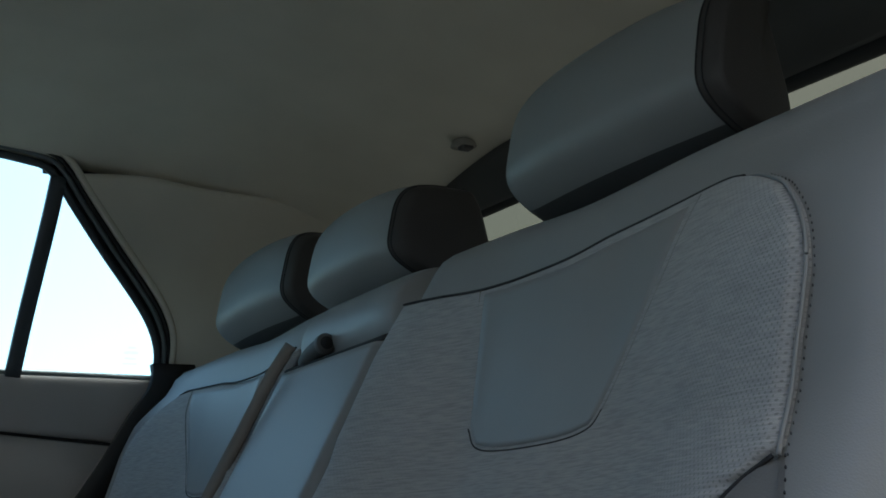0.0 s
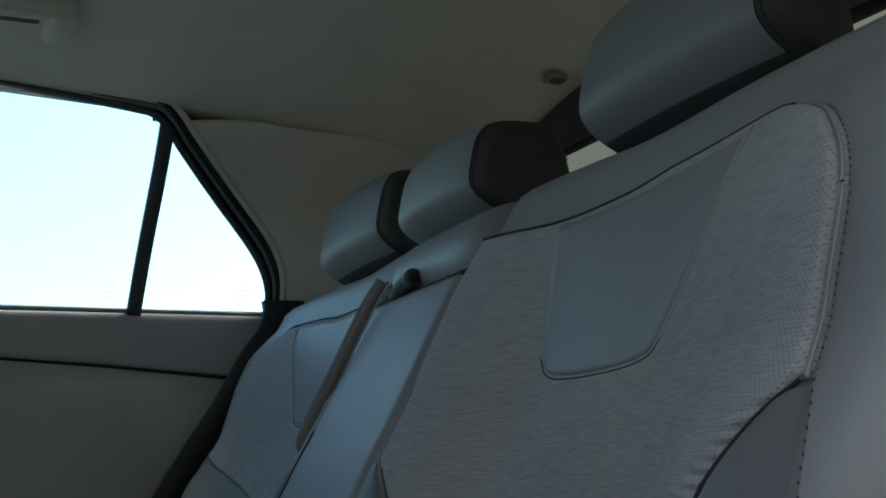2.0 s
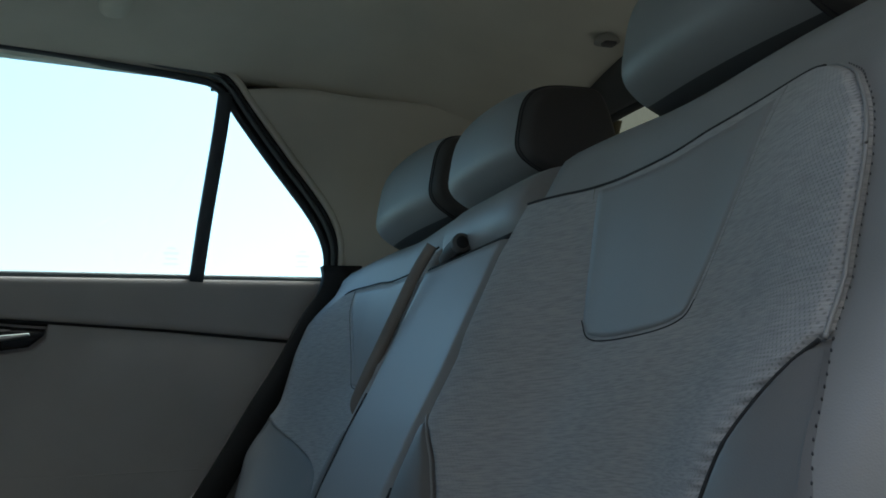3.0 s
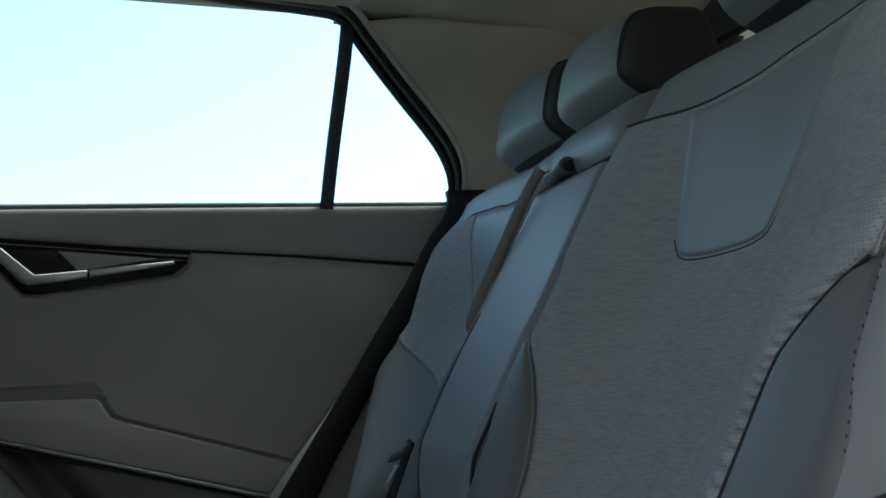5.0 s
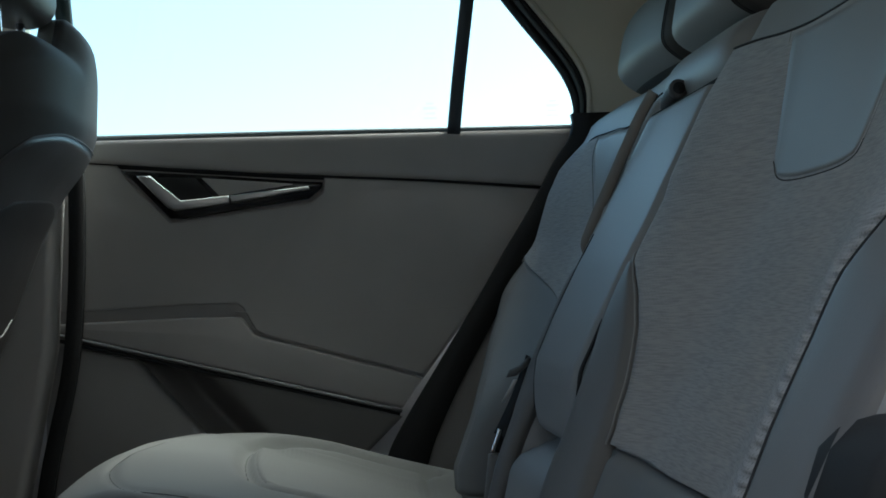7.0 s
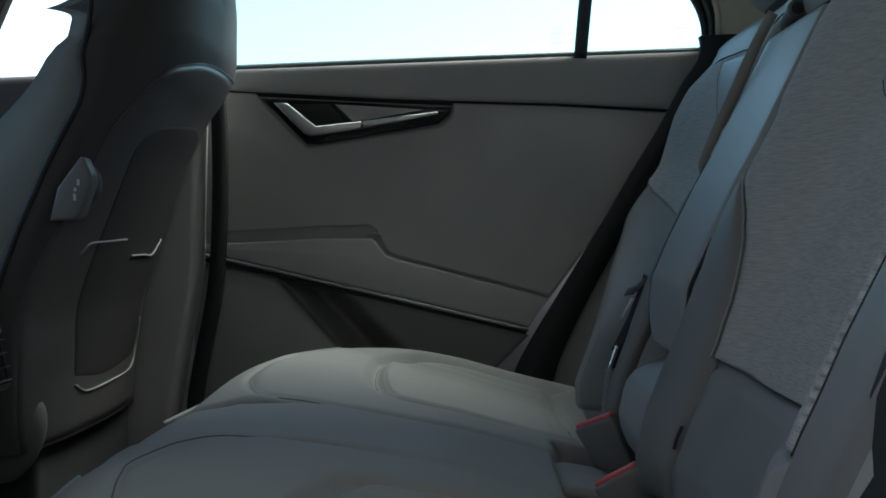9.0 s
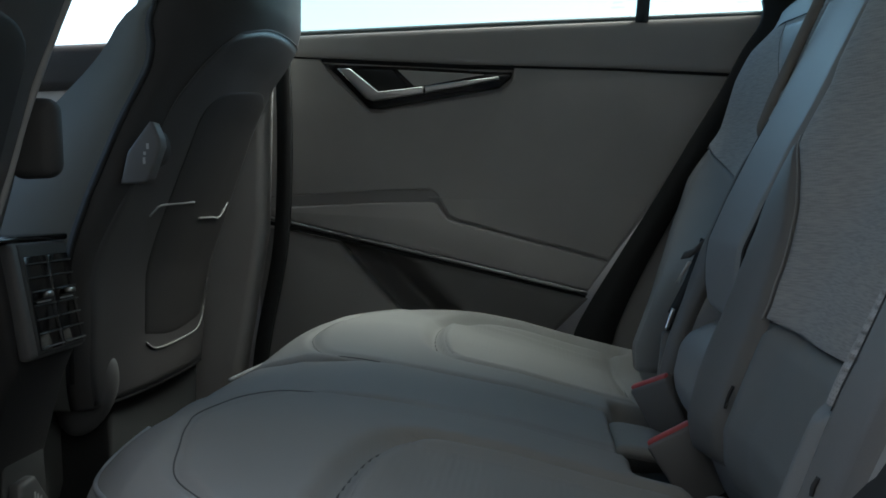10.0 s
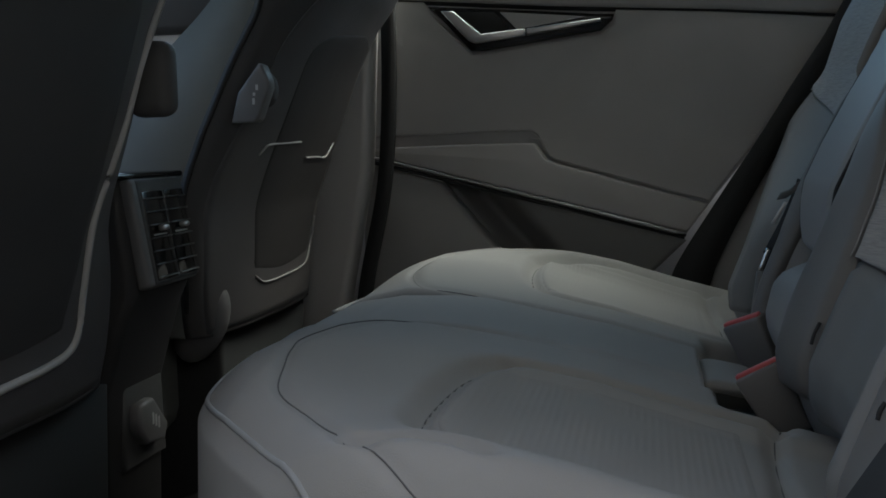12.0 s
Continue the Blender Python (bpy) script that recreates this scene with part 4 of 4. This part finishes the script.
# ---- tail of the car ----
tail = thing("wall_south", "black tailgate trim round tinted rear glass", "tailgate", kind="structure")
bm = prism([(0.835, 1.172), (0.85, 1.106), (0.874, 1.104), (0.95, 1.19), (0.87, 1.24)], "y", C - 0.62, C + 0.62, 0.008)
for v in bm.verts:
    v.co.z += min(0.0, 0.033 * (v.co.y - 1.33))
part("header", bm, plastic_dark, tail, "black plastic header")
part("seal", tube([(0.868, C - 0.6, 1.069), (0.868, C, 1.089), (0.868, C + 0.33, 1.100), (0.868, C + 0.6, 1.100)], 0.009, 20, 8), rubber, tail, "black rubber seal")
bm = prism([(0.885, 1.10), (1.20, 0.78), (1.204, 0.784), (0.889, 1.104)], "y", C - 0.58, C + 0.58)
ob = part("rear_glass", bm, tint, tail, "privacy tinted rear glass", smooth=False)
ob.visible_shadow = False
part("tailgate", box(1.18, 1.24, C - 0.70, C + 0.70, -0.2, 0.80, 0.02), plastic_dark, tail)
part("side_trim", prism([(0.95, 1.12), (1.22, 0.80), (1.22, 0.0), (0.95, 0.0)], "y", C + 0.585, C + 0.70, 0.01), plastic_dark, tail)
part("side_trim", prism([(0.95, 1.12), (1.22, 0.80), (1.22, 0.0), (0.95, 0.0)], "y", C - 0.70, C - 0.585, 0.01), plastic_dark, tail)
shelf = part("luggage_cover", box(0.62, 1.19, C - 0.66, C + 0.66, 0.82, 0.84, 0.006), plastic_dark)
tagged(shelf, "black luggage cover behind the seats", "luggage cover")
near_wall = thing("wall_west", "pillar trim behind the open rear door", "pillar trim", kind="structure")
part("pillar_trim", prism([(0.56, 0.0), (0.56, 0.92), (0.47, 1.02), (0.34, 1.19), (0.95, 1.19), (0.95, 0.0)], "y", C - 0.74, C - 0.69, 0.01), lining, near_wall)
part("door_pillar", prism([(-0.36, 0.0), (-0.33, 1.2), (-0.44, 1.2), (-0.52, 0.0)], "y", C - 0.74, C - 0.67, 0.02), plastic, near_wall)
part("front_door", box(-1.5, -0.5, C - 0.76, C - 0.70, 0.0, 0.90, 0.01), plastic, near_wall)
bulk = part("wall_front", box(-1.62, -1.50, C - 0.72, C + 0.72, -0.1, 0.82, 0.03), plastic_dark)
tagged(bulk, "dark dashboard closing the cabin", "dashboard", kind="structure")
skin = part("roof", box(-0.85, 0.98, C - 0.66, C + 0.66, 1.31, 1.33, 0.008), paint)
tagged(skin, "pale painted roof panel", "roof", kind="structure")
rail = part("roof_rail_trim", prism([(-0.85, 1.18), (0.93, 1.10), (0.98, 1.32), (-0.85, 1.32)], "y", C - 0.68, C - 0.61, 0.01), lining)
tagged(rail, "beige roof edge above the open door", "roof edge", kind="structure")
rail = part("roof_rail_trim", prism([(-0.85, 1.225), (0.3, 1.22), (0.93, 1.135), (0.98, 1.32), (-0.85, 1.32)], "y", C + 0.60, C + 0.68, 0.01), lining)
tagged(rail, "beige roof edge above the closed door", "roof edge", kind="structure")

# roof stops short to admit light; the roof pane ahead of it is made up
glazing = thing("window_2", "windscreen with added clear roof pane that admits light", "windscreen", kind="structure")
for pts in ([(-0.855, 1.27), (-1.12, 1.235), (-1.12, 1.240), (-0.855, 1.275)], [(-1.13, 1.232), (-1.64, 0.84), (-1.644, 0.844), (-1.134, 1.238)]):
    ob = part("pane", prism(pts, "y", C - 0.64, C + 0.64), front_glass, glazing, smooth=False)
    ob.visible_shadow = False
floor = part("floor", box(-1.55, 1.20, C - 0.72, C + 0.72, -0.06, 0.02, 0.01), carpet)
tagged(floor, "black car floor carpet", "carpet", kind="structure")
gr = bmesh.new()
bmesh.ops.create_grid(gr, x_segments=40, y_segments=40, size=1500, matrix=Matrix.Translation((0, 0, -0.35)))
ground = part("ground", gr, soil, smooth=False)
tagged(ground, "dark asphalt ground round the car", "ground", kind="structure")
# the near rear door, swung open on the middle pillar
swung = pose(-0.43, 0.27, 0, 0, 0, -114)


def leaf(pts, a, b, r):
    bm = prism(pts, "y", a, b, r, 3)
    bm.transform(swung)
    return bm


opened = thing("door_3", "rear car door standing wide open", "car door", kind="structure")
part("door_panel", leaf([(0.0, 0.05), (0.0, 0.86), (0.84, 0.88), (0.86, 0.70), (0.80, 0.48), (0.62, 0.30), (0.56, 0.05)], -0.03, 0.06, 0.02), lower_plastic, opened)
glazing = part("window_frame", leaf([(0.0, 0.86), (0.06, 1.19), (0.40, 1.21), (0.62, 1.12), (0.84, 0.88), (0.80, 0.88), (0.60, 1.09), (0.39, 1.17), (0.09, 1.15), (0.04, 0.86)], 0.0, 0.035, 0.006), rubber, opened)
part("pane", leaf([(0.03, 0.85), (0.08, 1.16), (0.39, 1.18), (0.60, 1.10), (0.81, 0.87)], 0.012, 0.016, 0.0), clear, glazing)

# added wall, out of view: cuts off low sky and reflects light into the cabin
added_wall = part("wall_bounce", box(-3.0, 3.0, -0.74, -0.60, -0.35, 2.9), wall_plaster)
tagged(added_wall, "unseen grey wall added to block sky and bounce light", "wall", kind="structure")
seat_box = thing("bench_base", "dark plinth under the rear bench", "seat base")
part("plinth", prism([(-0.19, 0.02), (-0.20, 0.15), (0.5, 0.15), (0.5, 0.02)], "y", C - 0.66, C + 0.66, 0.01), carpet, seat_box)
part("side_cover", prism([(0.155, 0.183), (0.195, 0.333), (0.251, 0.408), (0.271, 0.438), (0.297, 0.464), (0.312, 0.489), (0.316, 0.527), (0.325, 0.549), (0.339, 0.562), (0.358, 0.566), (0.380, 0.574), (0.42, 0.59), (0.50, 0.60), (0.50, 0.18)], "y", C - 0.70, C - 0.630, 0.010, 3), rubber, seat_box, "black side cover by the open door")

# ---- roof fittings ----
grab = thing("grab_handle", "folding beige grab handle on the roof edge", "grab handle")
part("grip", box(-0.125, 0.172, 1.374, 1.413, 1.216, 1.241, 0.011, 4), lining, grab)
part("mount", box(0.147, 0.189, 1.376, 1.484, 1.212, 1.246, 0.015, 4), lining, grab)
part("mount", box(-0.145, -0.10, 1.376, 1.484, 1.214, 1.248, 0.015, 4), lining, grab)
# solid dark block painted as the shaded recess behind the grip
part("recess", box(-0.095, 0.146, 1.4135, 1.453, 1.2285, 1.246, 0.003), recess_shade, grab, "dark fill for the shade behind the grip")
hook = thing("coat_hook", "small dark hook set in the headliner", "hook")
hx, hy = 0.792, 1.26
hz = float(roof_z(hx, hy))
bm = bmesh.new()
bmesh.ops.create_cone(bm, segments=20, radius1=0.018, radius2=0.015, depth=0.008, cap_ends=True, matrix=Matrix.Translation((hx, hy, hz - 0.003)))
part("base", bm, hook_plastic, hook)
part("lug", box(hx - 0.006, hx + 0.012, hy - 0.008, hy + 0.008, hz - 0.012, hz - 0.004, 0.003), trim_dark, hook, "dark lug")


# ---- front seats ----
def shell_x(z):
    return np.interp(z, [0.37, 0.45, 0.53, 0.60, 0.73, 0.80, 0.83, 0.86, 0.90, 1.0, 1.1], [-0.412, -0.405, -0.388, -0.362, -0.312, -0.276, -0.252, -0.234, -0.226, -0.222, -0.222])


def front_seat(s, label):
    seat = thing("front_seat", label, "car seat", "front seats")
    cy = C + (0.385 if s > 0 else -0.355)

    def half(z, outer=True):
        if outer:
            return np.interp(z, [0.362, 0.42, 0.88, 1.0, 1.10], [0.246, 0.25, 0.25, 0.246, 0.235])
        return np.interp(z, [0.362, 0.40, 0.44, 0.49, 0.53, 0.59, 0.637, 0.705, 0.75, 0.79, 0.83, 0.88, 1.02, 1.10], [0.225, 0.242, 0.248, 0.25, 0.248, 0.246, 0.241, 0.222, 0.209, 0.204, 0.207, 0.206, 0.20, 0.19])

    def top(w):
        """The shoulder stands highest beside the door and dips at the headrest."""
        return np.interp(w, [-1, -0.8, -0.5, 0.3, 0.5, 0.8, 0.93, 1], [0.905, 0.95, 0.975, 0.985, 1.04, 1.052, 1.04, 1.015])

    def face(q, z, out=0.0):
        """A place on the back of the seat, q towards the near side of the car's outer edge."""
        w = q / float(half(z, q > 0))
        return (float(shell_x(z)) - (0.015 * w ** 3 if w > 0 else -(0.024 + 0.026 * float(ramp(z, 0.44, 0.58)) + 0.037 * float(ramp(z, 0.79, 0.86))) * w ** 3) + out, cy + s * q, z)
    zs = np.r_[0.363, 0.367, 0.375, 0.39, np.linspace(0.41, 1.05, 44), 1.06, 1.07, 1.08, 1.09, 1.095]
    ws = np.r_[-1, -0.99, -0.975, np.linspace(-0.95, 0.95, 37), 0.975, 0.99, 1]
    net = np.array([[face(w * float(half(z, w > 0)), z) for z in zs] for w in ws])
    e = np.clip((1 - np.abs(ws)) / 0.05, 0, 1)[:, None]
    t = np.clip((zs - 1.02) / 0.075, 0, 1)[None]
    net[..., 0] -= 0.012 * (1 - e) ** 2 + 0.035 * t ** 2
    high = zs > 0.86
    net[:, high, 2] = 0.86 + (zs[high] - 0.86)[None] / 0.235 * (top(ws)[:, None] - 0.86)
    part("back_cover", shut(net, net + np.array([-0.010, 0, 0])), seat_cover, seat, "dark vinyl seat back cover")
    # side bolsters get thinner towards the shoulder
    deep = np.interp(zs, [0.37, 0.55, 0.64, 0.736, 0.795, 0.862, 1.1], [1.0, 1.0, 0.66, 0.36, 0.22, 0.0, 0.0])[None]
    fr = net.copy()
    fr[..., 0] -= 0.032 + 0.21 * deep
    part("side_cover", shut(net + np.array([-0.011, 0, 0]), fr), seat_side, seat, "dark vinyl seat side and front")
    for w in (-1, 1):
        part("piping", tube([face(w * float(half(z, w > 0)), z, -0.014) for z in np.linspace(0.40, 1.0, 24)], 0.0035, 60), rubber, seat)

    def sheet(name, grid, lift, mat, text, sharp=20):
        nu, nv = grid.shape[:2]
        u, v = np.abs(np.linspace(-1, 1, nu))[:, None], np.abs(np.linspace(-1, 1, nv))[None]
        rim = (1 - u ** sharp) ** (1 / sharp) * (1 - v ** sharp) ** (1 / sharp)
        f = np.array([[face(grid[i, j, 0], grid[i, j, 1], lift * float(rim[i, j])) for j in range(nv)] for i in range(nu)])
        return part(name, shut(f, f + np.array([-0.012, 0, 0])), mat, seat, text)
    crest = [(-0.173, 0.717), (-0.163, 0.756), (-0.15, 0.784), (-0.137, 0.804), (-0.126, 0.821), (-0.106, 0.838), (-0.081, 0.846), (-0.002, 0.858), (0.106, 0.862), (0.244, 0.862)]
    sheet("shell", coons([(-0.215, 0.367), (0.0, 0.366), (0.238, 0.367)], [(0.238, 0.367), (0.242, 0.43), (0.244, 0.55), (0.244, 0.70), (0.244, 0.862)], crest,
                         [(-0.215, 0.367), (-0.228, 0.402), (-0.234, 0.45), (-0.232, 0.53), (-0.215, 0.61), (-0.173, 0.717)], 40, 40), 0.0018, shell, "charcoal plastic seat-back shell")
    part("shell_edge", tube([face(q, z, 0.0010) for q, z in curve(crest, 40)], 0.0008, 60), lever_plastic, seat, "fine pale edge of the shell")
    arch = [(-0.10, 0.716), (-0.09, 0.753), (-0.05, 0.774), (0.005, 0.782), (0.10, 0.79), (0.159, 0.79), (0.222, 0.775)]
    sheet("map_pocket", coons([(-0.095, 0.437), (0.03, 0.425), (0.19, 0.437)], [(0.19, 0.437), (0.222, 0.60), (0.222, 0.775)], arch,
                              [(-0.095, 0.437), (-0.125, 0.55), (-0.10, 0.716)], 30, 30), 0.0028, pocket_plastic, "black map pocket", 16)
    if s > 0:
        part("pocket_edge", tube([face(-0.152, 0.603, 0.002), face(-0.144, 0.611, 0.003), face(-0.13, 0.617, 0.004), face(-0.02, 0.620, 0.0045)], 0.0016, 24), pocket_lip, seat, "pale pocket lip")
        part("pocket_edge", tube([face(0.03, 0.597, 0.0045), face(0.10, 0.597, 0.0045), face(0.153, 0.597, 0.004), face(0.188, 0.619, 0.003)], 0.0016, 24), pocket_lip, seat)
    if s > 0:
        rim = [face(0.198, 0.50, 0.003), face(0.203, 0.455, 0.003), face(0.168, 0.424, 0.003), face(0.05, 0.418, 0.003), face(-0.045, 0.418, 0.003), face(-0.088, 0.431, 0.003)]
        part("pocket_rim", tube(rim, 0.0015, 60), rim_plastic, seat, "grey rim under the map pocket")
    else:
        rim = [face(-q, z, 0.003) for q, z in ((0.15, 0.86), (0.151, 0.78), (0.150, 0.71), (0.147, 0.645), (0.139, 0.59), (0.129, 0.545), (0.127, 0.47), (0.126, 0.44), (0.106, 0.42), (0.058, 0.412), (-0.017, 0.408), (-0.12, 0.403))]
        part("pocket_rim", tube(rim, 0.0042, 90), rim_plastic, seat, "grey rim round the pocket panel")
    if s > 0:
        bm = bmesh.new()
        bmesh.ops.create_uvsphere(bm, u_segments=20, v_segments=12, radius=1.0, matrix=Matrix.Translation(face(-0.172, 0.690)) @ Matrix.Diagonal((0.016, 0.022, 0.024, 1)))
        part("lever_housing", bm, seat_cover, seat, "rounded housing behind the release block")
    # seat release on the inboard flank
    side = sorted((cy - s * 0.205, cy - s * 0.233)) if s > 0 else (cy + 0.18, cy + 0.212)
    if s > 0:
        bm = prism([(-0.379, 0.645), (-0.368, 0.684), (-0.339, 0.720), (-0.334, 0.718), (-0.327, 0.700), (-0.326, 0.689), (-0.341, 0.651), (-0.347, 0.645)], "y", side[0], side[1], 0.004, 4)
    else:
        bm = box(-0.372, -0.322, side[0], side[1], 0.645, 0.722, 0.014, 4)
    k = part("release_lever", bm, lever_plastic if s > 0 else plastic_dark, seat, "grey seat release block with pale symbol")
    if s > 0:
        for x, z, h in ((-0.347, 0.668, 0.008), (-0.346, 0.679, 0.004), (-0.342, 0.686, 0.007)):
            part("symbol", box(x - 0.0016, x + 0.0016, side[0] - 0.0006, side[0] + 0.002, z, z + h), icon, k, smooth=False)
    part("lower_skirt", prism([(-0.432, 0.362), (-0.442, 0.15), (-0.56, 0.10), (-0.58, 0.36)], "y", cy - 0.16, cy + 0.24, 0.012, 3), rubber, seat, "black lower skirt")
    part("seat_cushion", box(-1.0, -0.50, cy - 0.24, cy + 0.24, 0.22, 0.40, 0.04, 3), seat_side, seat)
    if s > 0:
        bm = bmesh.new()
        bmesh.ops.create_uvsphere(bm, u_segments=24, v_segments=14, radius=1.0, matrix=Matrix.Translation((-0.452, cy - s * 0.182, 0.380)) @ pose(0, 0, 0, 0, 25, 0) @ Matrix.Diagonal((0.036, 0.030, 0.060, 1)))
        part("recliner_cover", bm, lever_plastic, seat, "rounded grey recliner cover")
    part("headrest", box(-0.355, -0.262, cy - 0.125, cy + 0.125, 1.02, 1.19, 0.035, 4), vinyl_dark, seat, "dark headrest")
    for dy in (-0.06, 0.06):
        part("headrest_post", tube([(-0.30, cy + dy, 0.93), (-0.305, cy + dy, 1.06)], 0.006, 3, 10), chrome, seat, "chrome headrest post")
    return seat


front_seat(-1, "charcoal front seat seen from behind by the open side")
front_seat(1, "charcoal front seat with map pocket and release block")

# ---- centre console ----
console = thing("centre_console", "black centre console with rear air vents", "console")
part("body", prism([(-0.435, 0.582), (-0.424, 0.51), (-0.418, 0.45), (-0.432, 0.42), (-0.46, 0.33), (-0.475, 0.02), (-1.3, 0.02), (-1.3, 0.60)], "y", C - 0.075, C + 0.088, 0.012, 3), pocket_plastic, console)
part("top_lid", box(-1.25, -0.43, C - 0.083, C + 0.11, 0.580, 0.5875, 0.003), gloss, console, "glossy black lid")


def tilted(bm, z0=0.519, x0=-0.418, deg=-9):
    for v in bm.verts:
        v.co.y = 0.97 * v.co.y + 0.003
    bm.transform(Matrix.Translation((x0, C, z0)) @ pose(0, 0, 0, 0, deg, 0))
    return bm


vent = part("vent_frame", tilted(box(-0.012, 0.006, -0.069, 0.078, -0.064, 0.062, 0.006, 3)), lever_plastic, console, "charcoal vent frame")
part("vent_face", tilted(box(0.0, 0.0075, -0.056, 0.0765, -0.061, 0.060, 0.003)), plastic_dark, vent)
for yy in (-0.020, 0.043):
    part("vent_hollow", tilted(box(0.003, 0.0085, yy - 0.029, yy + 0.029, -0.057, 0.046, 0.001)), gloss, vent)
    for k in range(7):
        z = -0.0545 + 0.0152 * k
        part("slat", tilted(box(0.0065, 0.0115, yy - 0.028, yy + 0.028, z, z + 0.0017, 0.0007)), vent_plastic if k else lever_plastic, vent)
    part("vent_knob", tilted(box(0.010, 0.019, yy - 0.009, yy + 0.009, -0.001, 0.006, 0.003)), metal, vent, "bright vent slider")
    part("slider_rib", tilted(box(0.0115, 0.0135, yy - 0.027, yy + 0.010, -0.0055, -0.0035, 0.001)), rim_plastic, vent)
part("socket_panel", prism([(C - 0.03, 0.34), (C + 0.08, 0.34), (C + 0.085, 0.235), (C - 0.035, 0.235)], "x", -0.476, -0.458, 0.006), plastic_dark, console)
sock = part("socket_cover", prism([(C - 0.018, 0.313), (C + 0.022, 0.315), (C + 0.06, 0.276), (C + 0.05, 0.258), (C + 0.0, 0.262), (C - 0.02, 0.285)], "x", -0.462, -0.444, 0.005, 3), lever_plastic, console, "grey socket flap with pale symbol")
for a, b in ((0.012, 0.284), (0.020, 0.280), (0.028, 0.276)):
    part("symbol", box(-0.4442, -0.4435, C + a, C + a + 0.005, b, b + 0.014), icon, sock, smooth=False)
